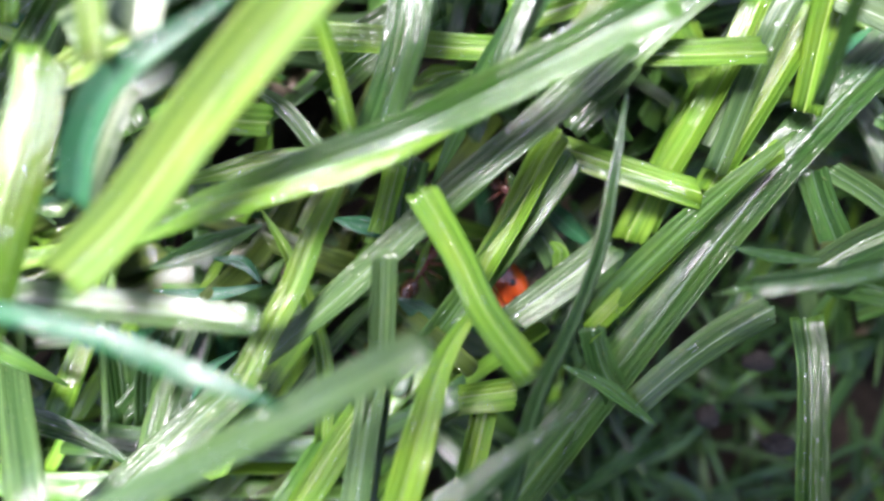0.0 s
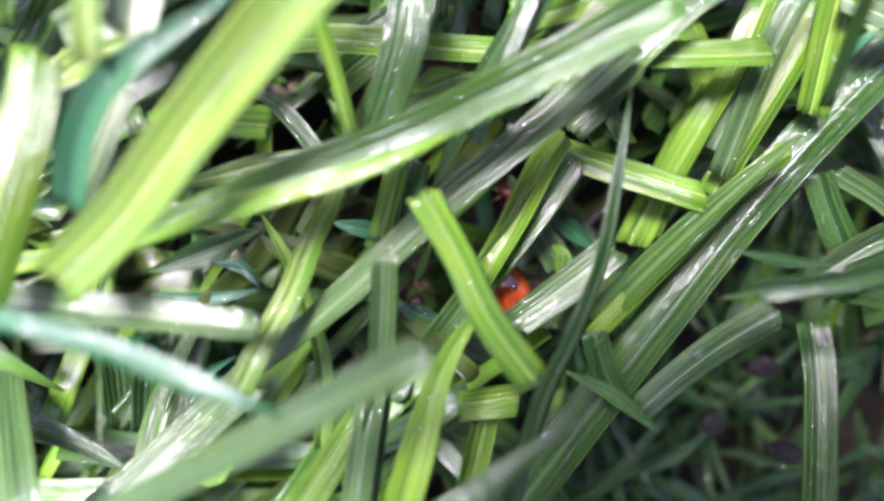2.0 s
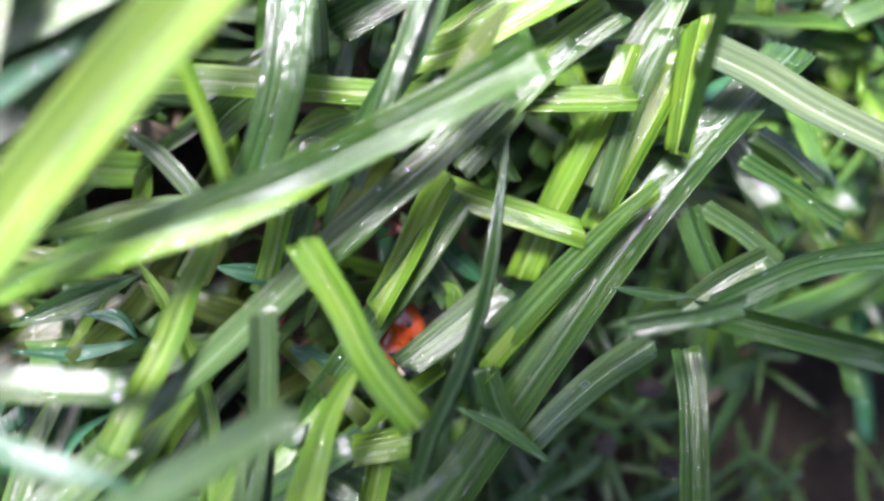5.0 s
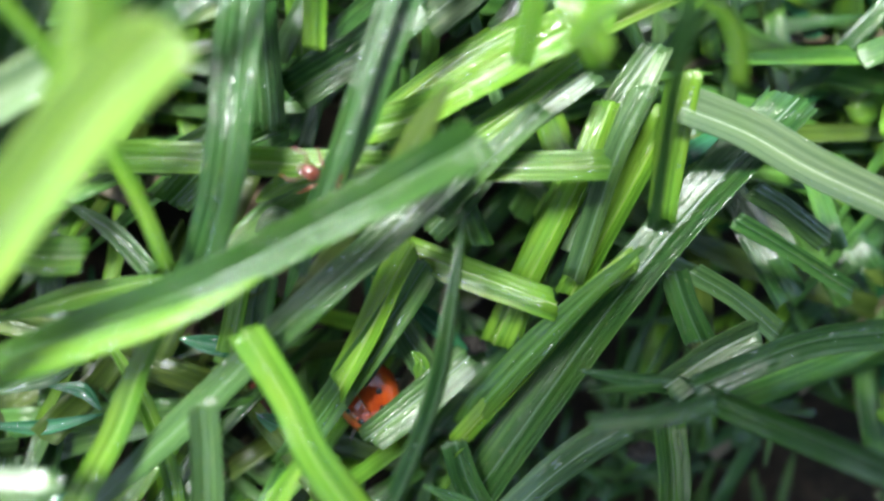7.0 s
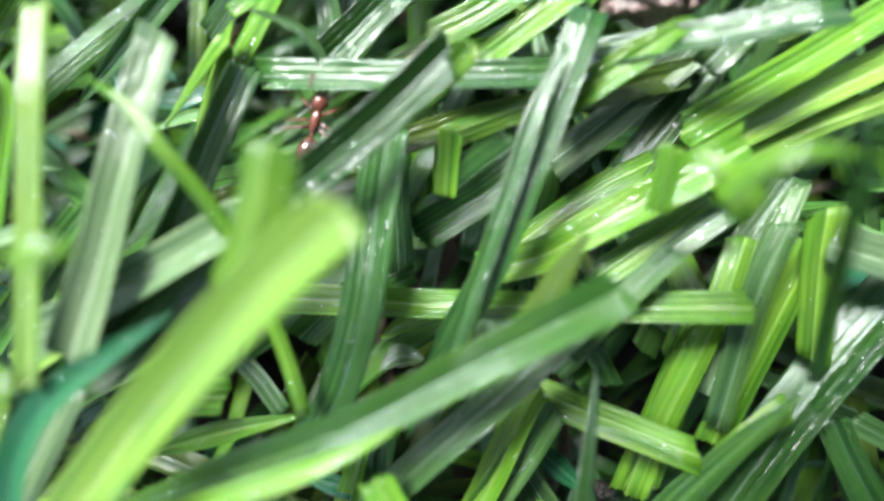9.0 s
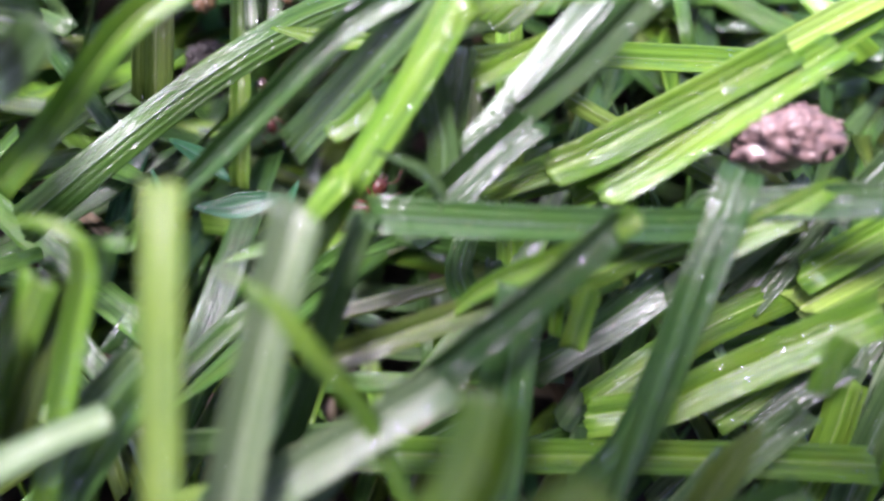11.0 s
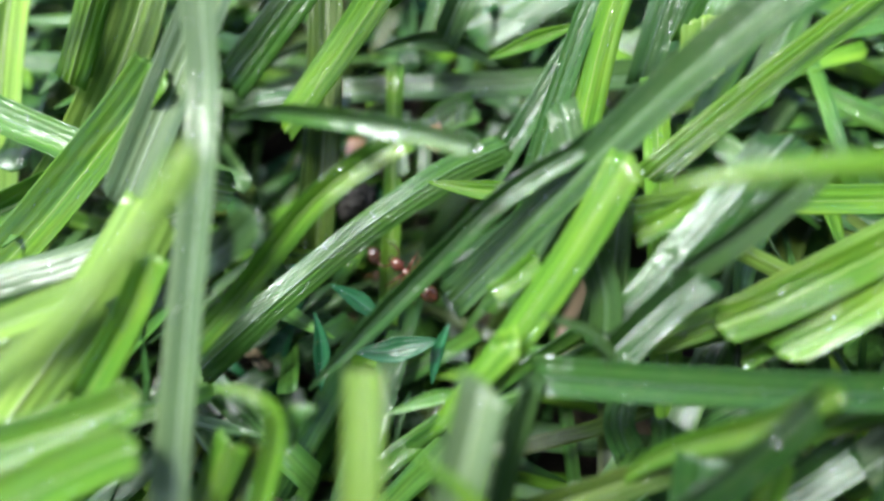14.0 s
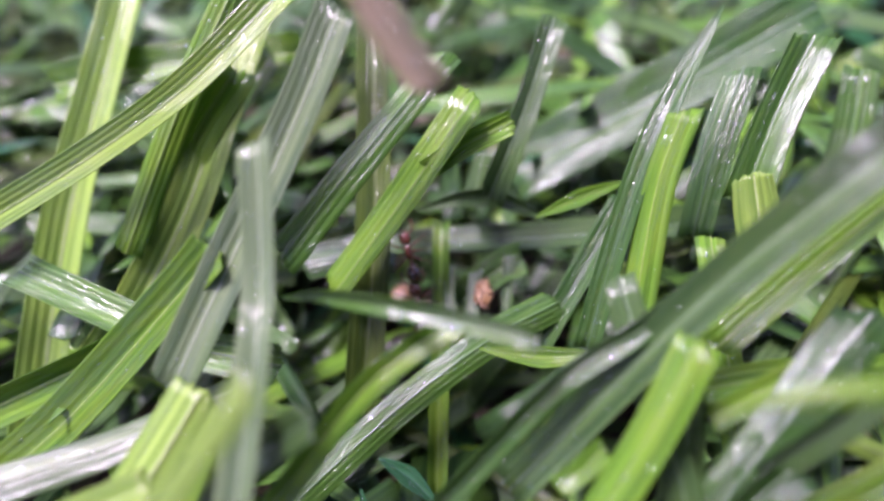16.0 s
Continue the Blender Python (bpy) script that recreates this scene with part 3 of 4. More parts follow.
grass_blade('lime', 1.56, 'cc', (-0.58, 0.15, 0.80), [(22.66, 8.71, 19.68), (19.62, 6.42, 18.16), (16.82, 3.49, 16.27), (11.18, -2.40, 12.47)])
grass_blade('green', 2.18, 'cc', (0.15, -0.29, 0.94), [(9.45, 9.00, 17.68), (7.68, 6.46, 16.48), (5.19, 3.28, 14.99), (-0.02, -3.37, 11.88)])
grass_blade('lime', 2.32, 'cc', (-0.01, -0.41, 0.91), [(-3.03, 14.67, 36.79), (-3.83, 12.03, 34.87), (-5.57, 9.96, 32.77)])
grass_blade('dark', 2.17, 'cc', (0.14, -0.24, 0.95), [(-11.36, 17.82, 27.88), (-13.64, 14.34, 26.22), (-16.25, 10.85, 24.57)])
grass_blade('silver', 1.94, 'cc', (-0.05, -0.47, 0.88), [(-24.66, 41.41, 45.46), (-24.57, 36.44, 41.22), (-24.39, 32.43, 39.35), (-24.90, 26.98, 36.12), (-25.61, 18.81, 31.06), (-26.13, 12.62, 26.78), (-26.75, 5.24, 21.67)])
grass_blade('grey', 1.94, 'cc', (0.46, -0.28, 0.83), [(-21.49, 30.04, 38.12), (-24.92, 29.51, 35.43), (-31.76, 27.33, 32.08), (-41.87, 23.51, 28.06)])
grass_blade('lime', 1.48, 'cc', (0.46, -0.63, 0.63), [(-15.12, 36.41, 36.60), (-17.75, 35.00, 35.97), (-20.54, 32.94, 34.91), (-24.19, 29.41, 32.34), (-27.33, 26.84, 30.35)])
grass_blade('green', 1.17, 'pc', (0.19, -0.88, 0.38), [(-25.29, 37.92, 37.16), (-22.64, 37.13, 38.23), (-18.80, 35.93, 38.80), (-14.57, 34.80, 38.77), (-11.07, 33.53, 38.85)])
grass_blade('dark', 1.45, 'cp', (0.45, -0.60, 0.66), [(17.63, 49.09, 43.63), (10.23, 45.82, 39.69), (4.63, 42.95, 38.24), (-0.47, 40.02, 36.75), (-5.68, 36.41, 35.49), (-9.57, 34.33, 34.33), (-15.12, 30.05, 31.31), (-20.96, 25.27, 27.99)])
grass_blade('pale', 1.51, 'cc', (-0.15, -0.21, 0.96), [(-15.32, 22.65, 37.80), (-15.26, 20.67, 37.08), (-15.22, 18.44, 36.18), (-15.28, 14.45, 34.07), (-15.39, 6.50, 29.86)])
grass_blade('lime', 1.11, 'pc', (0.44, -0.23, 0.87), [(-23.92, 23.30, 33.41), (-22.00, 22.99, 33.91), (-20.57, 22.24, 33.53), (-20.52, 21.01, 32.44), (-21.26, 18.84, 30.83), (-23.63, 11.86, 25.67)])
grass_blade('green', 1.15, 'pc', (0.21, -0.18, 0.96), [(-18.76, 22.76, 32.53), (-19.83, 22.46, 32.51), (-20.55, 21.33, 31.22)])
grass_blade('lime', 1.79, 'cc', (0.13, -0.12, 0.95), [(-22.94, 21.36, 31.82), (-25.03, 18.11, 28.98), (-27.51, 13.54, 25.45), (-31.06, 7.00, 20.40)])
grass_blade('olive', 1.39, 'cc', (0.75, -0.21, 0.61), [(-22.42, 21.68, 30.57), (-23.67, 18.70, 29.06), (-25.05, 14.57, 26.95)])
grass_blade('grey', 2.11, 'cc', (0.06, 0.10, 0.97), [(-20.86, 19.42, 25.12), (-22.94, 17.34, 24.13), (-25.50, 14.96, 23.00)])
grass_blade('silver', 1.65, 'cc', (0.16, 0.33, 0.91), [(-19.84, 15.55, 28.90), (-22.02, 14.75, 28.59), (-25.25, 13.04, 28.41), (-33.20, 8.83, 27.99)])
grass_blade('green', 1.52, 'cc', (0.35, -0.12, 0.93), [(-18.67, 18.16, 26.82), (-20.46, 16.23, 25.89), (-22.25, 13.76, 24.67), (-27.14, 6.98, 21.33)])
grass_blade('grey', 2.16, 'cc', (-0.58, -0.41, 0.70), [(-2.84, 36.24, 31.45), (-3.54, 32.25, 29.51), (-4.39, 29.14, 27.44)])
grass_blade('dark', 2.30, 'cc', (0.08, -0.75, 0.66), [(0.62, 30.44, 32.10), (-1.69, 28.87, 30.84), (-4.45, 26.45, 29.70)])
grass_blade('grey', 1.53, 'cc', (-0.05, -0.85, 0.53), [(5.94, 33.83, 37.77), (2.75, 31.92, 34.52), (-0.76, 30.46, 31.52)])
grass_blade('lime', 0.99, 'pc', (-0.35, -0.69, 0.63), [(-4.02, 29.87, 38.94), (-2.31, 29.78, 40.36), (1.72, 29.49, 41.52), (7.85, 28.71, 42.67), (16.62, 27.60, 44.33)])
grass_blade('lime', 1.42, 'cc', (-0.29, -0.61, 0.74), [(4.94, 36.63, 33.12), (1.09, 34.93, 32.42), (-2.43, 33.25, 31.71)])
grass_blade('lime', 2.20, 'cc', (-0.65, -0.04, 0.73), [(25.65, 39.75, 33.93), (18.02, 35.75, 31.31), (10.62, 31.87, 28.76), (3.89, 28.44, 26.41)])
grass_blade('pale', 1.75, 'cc', (-0.60, -0.17, 0.75), [(25.50, 40.22, 34.57), (17.53, 36.61, 32.46), (10.11, 33.25, 30.50), (2.63, 29.79, 28.49)])
grass_blade('lime', 1.75, 'cc', (-0.40, -0.24, 0.88), [(7.09, 31.70, 29.27), (3.13, 30.10, 28.62), (-2.08, 28.40, 27.43)])
grass_blade('pale', 1.12, 'cc', (-0.26, -0.28, 0.91), [(3.45, 34.18, 29.52), (7.88, 32.71, 27.80), (14.61, 30.45, 25.55)])
grass_blade('teal', 1.20, 'pp', (0.09, -0.41, 0.91), [(-22.87, 32.09, 24.37), (-22.42, 30.20, 22.97), (-22.52, 27.63, 21.18)])
grass_blade('teal', 1.41, 'pp', (0.28, -0.38, 0.88), [(-21.69, 33.78, 25.35), (-19.76, 32.96, 24.45), (-17.94, 31.59, 23.79)])
grass_blade('teal', 1.04, 'pp', (-0.36, -0.24, 0.90), [(-13.50, 31.71, 23.71), (-14.27, 30.09, 22.71), (-14.74, 28.18, 21.45)])
grass_blade('teal', 1.86, 'pp', (0.17, -0.39, 0.90), [(-19.69, 29.27, 24.31), (-17.48, 29.44, 24.04), (-14.16, 30.30, 24.07)])
grass_blade('green', 0.97, 'pp', (0.10, -0.33, 0.94), [(-16.59, 24.43, 26.54), (-13.70, 25.44, 26.75), (-11.14, 25.77, 26.54)])
grass_blade('lime', 2.25, 'cc', (0.56, -0.06, 0.82), [(-27.08, 22.53, 33.97), (-29.69, 21.27, 33.85), (-35.27, 19.13, 34.28), (-43.66, 15.92, 34.94)])
grass_blade('pale', 1.15, 'cc', (0.32, -0.25, 0.91), [(-20.88, 28.03, 44.84), (-22.46, 25.82, 43.76), (-24.67, 22.73, 42.70), (-28.82, 18.87, 41.42), (-35.25, 12.89, 39.45)])
grass_blade('lime', 1.75, 'cc', (0.35, -0.32, 0.87), [(-27.89, 29.62, 35.54), (-29.44, 26.99, 33.54), (-32.48, 23.64, 30.60)])
grass_blade('lime', 2.39, 'cc', (0.45, 0.04, 0.88), [(-26.38, 20.34, 34.01), (-28.91, 19.32, 33.73), (-31.44, 18.09, 33.30), (-39.44, 14.19, 31.95)])
grass_blade('lime', 3.40, 'cc', (0.23, -0.28, 0.85), [(-29.51, 40.33, 39.00), (-34.78, 38.70, 34.76), (-42.35, 34.28, 29.68), (-50.27, 30.76, 25.30), (-57.61, 27.50, 21.24)])
grass_blade('silver', 2.79, 'cc', (0.02, -0.63, 0.78), [(-21.45, 50.52, 47.91), (-23.92, 46.71, 44.28), (-27.48, 41.75, 39.81), (-32.11, 33.90, 34.21)])
grass_blade('pale', 1.69, 'cc', (0.43, -0.01, 0.86), [(-30.22, 28.10, 35.19), (-34.60, 26.33, 34.71), (-38.68, 24.58, 34.18), (-46.90, 21.06, 33.14)])
grass_blade('lime', 2.81, 'cc', (-0.30, -0.39, 0.87), [(-14.72, 53.01, 39.77), (-20.51, 47.59, 34.73), (-25.15, 43.12, 31.13)])
grass_blade('green', 2.21, 'cc', (0.04, -0.65, 0.76), [(-15.99, 52.07, 43.54), (-19.59, 48.22, 41.26), (-22.74, 44.86, 39.35), (-26.18, 41.04, 37.07)])
grass_blade('grey', 2.76, 'cc', (0.02, -0.20, 0.98), [(-32.67, 50.66, 26.66), (-21.26, 51.81, 26.81), (-7.08, 52.62, 26.25), (6.03, 53.96, 26.25)])
grass_blade('grey', 1.64, 'pp', (0.05, -0.88, 0.46), [(-19.81, 51.12, 31.27), (-16.39, 52.03, 31.37), (-13.35, 52.16, 30.83), (-9.94, 51.30, 29.28)])
grass_blade('olive', 2.63, 'cc', (0.02, -0.74, 0.67), [(-22.80, 63.28, 42.51), (-22.78, 55.92, 37.33), (-22.76, 48.68, 32.24), (-23.70, 37.23, 24.36)])
grass_blade('lime', 2.22, 'cc', (-0.53, -0.54, 0.65), [(-1.43, 50.12, 39.27), (-3.23, 46.82, 35.60), (-5.09, 40.60, 29.19)])
grass_blade('dark', 1.78, 'pc', (-0.45, -0.59, 0.67), [(1.75, 56.57, 42.75), (-3.03, 50.26, 37.41), (-5.84, 44.94, 32.57), (-7.93, 40.13, 28.04)])
grass_blade('dark', 1.97, 'cc', (-0.35, -0.47, 0.81), [(-4.36, 50.28, 32.11), (-7.38, 46.51, 29.21), (-11.24, 41.79, 25.60)])
grass_blade('lime', 2.01, 'cc', (-0.53, -0.48, 0.69), [(18.88, 50.61, 40.27), (11.73, 46.26, 36.97), (5.78, 42.64, 34.22), (-0.91, 38.16, 31.00)])
grass_blade('pale', 2.80, 'cc', (-0.61, -0.59, 0.53), [(3.79, 50.20, 33.58), (4.17, 47.17, 30.64)])
grass_blade('dark', 5.83, 'cc', (-0.32, -0.63, 0.70), [(14.06, 70.08, 35.09), (2.27, 66.05, 31.03), (-13.18, 60.60, 26.37)])
grass_blade('olive', 1.74, 'cc', (-0.25, -0.58, 0.76), [(18.18, 27.20, 27.39), (9.45, 25.02, 27.38), (4.10, 23.69, 27.37), (-2.94, 21.30, 26.91), (-11.45, 18.41, 26.36)])
grass_blade('straw', 1.68, 'cc', (0.48, -0.71, 0.50), [(-21.62, 46.90, 58.30), (-17.39, 41.60, 52.38), (-16.16, 40.05, 50.65), (-14.81, 38.68, 49.06)])
grass_blade('pale', 2.30, 'cc', (0.3, -0.6, 0.74), [(-20.67, 61.26, 50.20), (-27.24, 56.12, 46.80), (-33.43, 51.27, 43.58), (-39.95, 47.36, 41.31), (-47.57, 43.36, 39.21), (-55.31, 39.29, 37.07)])
grass_blade('lime', 2.14, 'cc', (0.37, -0.73, 0.57), [(-27.59, 64.91, 51.27), (-31.60, 58.63, 46.22), (-35.54, 52.46, 41.26), (-39.78, 44.50, 34.68)])
grass_blade('lime', 3.06, 'cc', (0.65, -0.67, 0.36), [(-32.72, 57.12, 41.42), (-36.37, 52.47, 37.84), (-38.38, 47.01, 33.13)])
grass_blade('lime', 2.62, 'cc', (0.70, -0.47, 0.52), [(-36.26, 40.52, 31.83), (-42.19, 37.79, 30.55), (-49.68, 34.65, 29.24), (-57.88, 31.23, 27.80)])
grass_blade('silver', 2.24, 'cc', (0.40, 0.03, 0.90), [(-29.01, 34.87, 32.46), (-35.09, 31.09, 32.90), (-40.95, 28.05, 33.93), (-48.85, 23.97, 35.33)])
grass_blade('grey', 2.14, 'cc', (0.24, -0.86, 0.45), [(-8.64, 61.96, 40.44), (-11.30, 56.42, 35.80), (-14.14, 51.50, 31.78)])
grass_blade('lime', 1.32, 'pp', (-0.10, -0.70, 0.70), [(-4.21, 51.65, 32.52), (-7.51, 50.50, 32.16), (-10.82, 49.20, 31.66)])
grass_blade('lime', 1.65, 'cc', (0.07, -0.76, 0.64), [(-12.08, 52.48, 37.82), (-15.24, 51.10, 37.21), (-18.02, 49.61, 36.41)])
grass_blade('grey', 2.20, 'cc', (-0.34, -0.64, 0.69), [(-14.56, 55.61, 32.96), (-15.63, 52.58, 30.33)])
grass_blade('green', 2.99, 'cc', (-0.16, -0.84, 0.51), [(9.05, 58.51, 38.88), (6.10, 54.30, 35.55), (3.50, 49.54, 31.63)])
grass_blade('dark', 2.51, 'cc', (-0.45, -0.66, 0.59), [(4.67, 58.31, 36.86), (2.39, 53.94, 33.25), (0.47, 49.01, 29.01)])
grass_blade('green', 2.91, 'cc', (-0.13, -0.37, 0.92), [(-11.83, 49.59, 26.68), (-14.09, 48.76, 26.40), (-17.32, 46.55, 25.02)])
grass_blade('dark', 2.39, 'cc', (0.31, -0.30, 0.90), [(-28.78, 47.30, 29.63), (-26.16, 47.82, 29.54), (-21.83, 47.83, 28.60)])
grass_blade('lime', 2.08, 'cc', (-0.35, -0.10, 0.91), [(17.71, 37.94, 28.72), (8.83, 37.10, 29.88), (2.64, 36.52, 30.68), (-2.34, 35.57, 30.87)])
grass_blade('lime', 1.68, 'cc', (-0.33, -0.52, 0.79), [(8.31, 31.94, 26.26), (3.36, 30.47, 26.09), (0.06, 29.68, 26.11)])
grass_blade('dark', 1.92, 'cc', (-0.54, -0.30, 0.79), [(-2.47, 26.92, 24.96), (-2.97, 25.03, 23.99), (-2.42, 23.49, 23.15)])
grass_blade('dark', 2.59, 'cc', (-0.13, -0.58, 0.81), [(9.53, 23.84, 24.98), (5.79, 21.49, 23.37), (0.89, 19.05, 21.75)])
grass_blade('dark', 1.08, 'pc', (-0.11, -0.42, 0.90), [(9.87, 24.75, 32.24), (8.27, 21.79, 30.76), (6.95, 18.36, 29.01), (5.37, 14.43, 27.01), (2.32, 6.88, 23.17)])
grass_blade('lime', 2.41, 'cc', (-0.60, -0.04, 0.80), [(19.18, 14.63, 18.70), (17.37, 11.00, 16.60), (14.31, 4.43, 13.24)])
grass_blade('silver', 1.06, 'cc', (-0.71, -0.15, 0.69), [(24.38, 20.76, 24.18), (21.86, 15.69, 21.45), (18.85, 9.78, 17.82)])
grass_blade('lime', 2.08, 'cc', (-0.71, -0.07, 0.70), [(25.28, 18.23, 22.68), (22.93, 13.74, 19.66), (19.14, 7.16, 16.26)])
grass_blade('grey', 1.91, 'cc', (-0.53, -0.36, 0.77), [(24.69, 22.20, 23.15), (22.45, 19.49, 21.39), (20.14, 15.99, 19.31)])
grass_blade('silver', 2.47, 'cc', (-0.36, -0.07, 0.91), [(24.93, 16.83, 24.26), (29.18, 15.53, 23.47), (32.90, 13.12, 23.28), (38.83, 10.08, 22.98), (46.82, 5.97, 22.57)])
grass_blade('grey', 1.56, 'cc', (-0.34, 0.01, 0.93), [(27.32, 8.45, 17.29), (30.46, 6.62, 16.76), (33.40, 4.28, 16.01)])
grass_blade('grey', 1.57, 'cc', (-0.38, -0.10, 0.91), [(31.29, 13.50, 19.56), (33.50, 12.22, 19.18), (36.44, 10.05, 18.50)])
grass_blade('dark', 1.15, 'cc', (-0.57, -0.24, 0.79), [(29.58, 11.30, 19.65), (32.81, 9.51, 19.14), (37.08, 6.56, 18.77)])
grass_blade('dark', 1.93, 'cc', (-0.57, -0.23, 0.79), [(26.24, 8.61, 17.02), (26.98, 6.43, 16.32), (28.11, 3.87, 15.52)])
grass_blade('grey', 2.35, 'cc', (-0.25, -0.47, 0.85), [(30.29, 3.98, 18.86), (27.73, 2.78, 17.77), (24.73, 0.87, 16.42)])
grass_blade('dark', 1.85, 'cc', (-0.46, -0.47, 0.74), [(46.86, 4.41, 22.90), (38.05, 3.58, 21.31), (32.07, 3.02, 20.23), (25.56, 0.66, 18.51)])
grass_blade('lime', 0.81, 'pc', (-0.66, -0.56, 0.49), [(21.62, 16.95, 32.77), (23.02, 16.34, 32.54), (23.95, 15.35, 31.60), (24.69, 14.23, 30.05)])
grass_blade('lime', 1.15, 'pc', (0.13, -0.22, 0.97), [(-11.61, 5.26, 15.27), (-9.83, 2.59, 14.37), (-8.22, -0.81, 13.20), (-7.05, -4.75, 11.83), (-6.95, -9.78, 10.58)])
grass_blade('lime', 2.11, 'cc', (-0.55, -0.13, 0.83), [(8.53, 9.98, 19.09), (7.39, 8.30, 17.93), (5.68, 4.95, 16.16), (3.59, 1.37, 14.83)])
grass_blade('dark', 2.63, 'cc', (-0.24, -0.33, 0.91), [(-0.06, 22.02, 29.08), (-0.90, 17.59, 26.76), (-1.65, 12.27, 24.51), (-3.41, 7.86, 21.72), (-5.47, 5.62, 19.81)])
grass_blade('lime', 2.02, 'cc', (0.02, -0.04, 1.00), [(20.22, 13.20, 23.50), (13.27, 13.76, 22.18), (3.22, 14.17, 21.66), (-5.94, 14.38, 22.08), (-10.75, 14.78, 21.33)])
grass_blade('dark', 2.11, 'cp', (-0.39, -0.28, 0.87), [(11.26, 27.08, 32.45), (8.49, 20.62, 29.21), (5.67, 14.52, 25.61), (2.93, 11.39, 21.32), (0.08, 7.12, 15.85)])
grass_blade('lime', 1.93, 'cc', (-0.09, -0.71, 0.70), [(0.46, 46.24, 31.89), (0.61, 38.34, 27.59), (0.69, 34.00, 25.23), (0.73, 29.31, 22.68), (1.08, 23.72, 19.62)])
grass_blade('lime', 2.30, 'cp', (-0.40, -0.17, 0.90), [(-3.41, 34.95, 36.40), (-6.12, 31.23, 33.51), (-10.19, 26.60, 29.56), (-13.00, 23.76, 26.63), (-9.44, 26.57, 32.20), (-13.72, 22.52, 29.05)])
grass_blade('lime', 1.42, 'cc', (0.06, -0.62, 0.78), [(-18.26, 51.42, 29.75), (-18.43, 41.58, 24.10), (-18.66, 33.55, 19.73)])
grass_blade('dark', 3.57, 'cc', (-0.64, 0.14, 0.75), [(33.35, 18.51, 22.90), (27.64, 13.05, 20.09), (21.93, 6.71, 16.98), (16.03, -0.91, 13.42), (10.33, -8.42, 9.91), (5.23, -15.14, 6.77)])
grass_blade('pale', 3.59, 'cc', (0.33, -0.37, 0.87), [(-29.20, 33.10, 35.28), (-31.86, 28.73, 33.09), (-34.84, 24.88, 31.21), (-39.97, 18.24, 27.96)])
grass_blade('lime', 3.21, 'cc', (0.46, -0.50, 0.72), [(-29.95, 62.98, 39.38), (-40.83, 61.45, 40.32), (-50.81, 59.30, 40.48)])
grass_blade('green', 3.16, 'cc', (0.10, -0.64, 0.76), [(-31.76, 61.28, 39.98), (-35.63, 57.60, 37.36), (-39.11, 52.93, 33.72)])
grass_blade('lime', 3.03, 'cc', (-0.45, -0.70, 0.56), [(10.57, 61.54, 35.84), (6.87, 56.24, 31.65), (5.87, 53.65, 29.43)])
grass_blade('green', 2.60, 'cc', (-0.53, -0.63, 0.56), [(14.34, 60.89, 34.39), (12.76, 55.75, 29.89), (9.87, 49.88, 25.00)])
grass_blade('green', 2.55, 'cc', (0.61, -0.41, 0.66), [(-46.88, 42.62, 35.56), (-38.57, 39.75, 33.62), (-33.62, 38.05, 32.46), (-27.26, 37.01, 31.58)])
grass_blade('lime', 1.94, 'cc', (0.05, -0.18, 0.98), [(-0.51, 3.91, 22.52), (1.70, 0.45, 21.35), (3.30, -2.73, 20.80), (5.91, -6.08, 20.21)])
grass_blade('lime', 1.29, 'pp', (0.01, 0.08, 0.99), [(1.17, 5.97, 25.63), (-1.40, 4.63, 25.62), (-4.22, 3.57, 25.27), (-7.63, 2.56, 24.82), (-12.01, 1.37, 23.96), (-16.14, -0.05, 22.81)])
grass_blade('green', 2.31, 'cc', (0.16, -0.48, 0.86), [(-9.55, 44.39, 27.62), (-14.01, 41.59, 27.66), (-19.45, 37.44, 26.92), (-24.62, 32.83, 25.81), (-29.89, 27.78, 24.41)])
grass_blade('grey', 2.40, 'cc', (-0.22, -0.40, 0.89), [(13.42, 44.06, 50.60), (6.81, 41.28, 45.16), (1.59, 39.08, 40.86), (-2.41, 37.27, 37.49), (-7.14, 34.57, 33.18), (-13.08, 30.65, 28.49)])
grass_blade('pale', 3.75, 'cc', (0.31, -0.60, 0.73), [(-32.40, 62.24, 43.50), (-34.85, 54.96, 38.81), (-36.99, 48.59, 34.71), (-40.80, 41.42, 30.33), (-45.43, 35.56, 27.02)])
grass_blade('pale', 3.29, 'cc', (0.37, -0.64, 0.67), [(-43.90, 65.65, 45.42), (-45.56, 58.28, 40.53), (-47.38, 50.21, 35.18), (-48.32, 41.85, 29.47), (-48.83, 33.52, 23.71)])
grass_blade('lime', 1.15, 'cc', (-0.05, -0.45, 0.89), [(-10.45, 29.95, 30.95), (-9.25, 30.60, 31.35), (-7.90, 31.60, 32.10)])
grass_blade('lime', 1.48, 'pp', (0.01, -0.36, 0.93), [(-14.84, 39.37, 29.54), (-10.89, 38.97, 28.99), (-6.83, 39.15, 28.97)])
grass_blade('teal', 1.61, 'pc', (0.13, -0.30, 0.94), [(-9.00, 9.90, 30.79), (-12.38, 7.81, 29.96), (-14.88, 5.98, 29.24), (-16.41, 3.93, 27.94), (-17.50, 1.13, 25.85)])
grass_blade('lime', 2.63, 'cc', (0.21, -0.28, 0.92), [(-30.01, 30.95, 33.45), (-31.84, 26.85, 30.89), (-34.34, 22.43, 28.22)])
# wet leaf sheaths standing round the hollow; silver stands in for their glints
grass_blade('silver', 0.85, 'cc', (0.05, -0.35, 0.94), [(-17.50, 43.43, 25.60), (-17.60, 45.90, 26.75), (-17.56, 48.49, 27.59)])
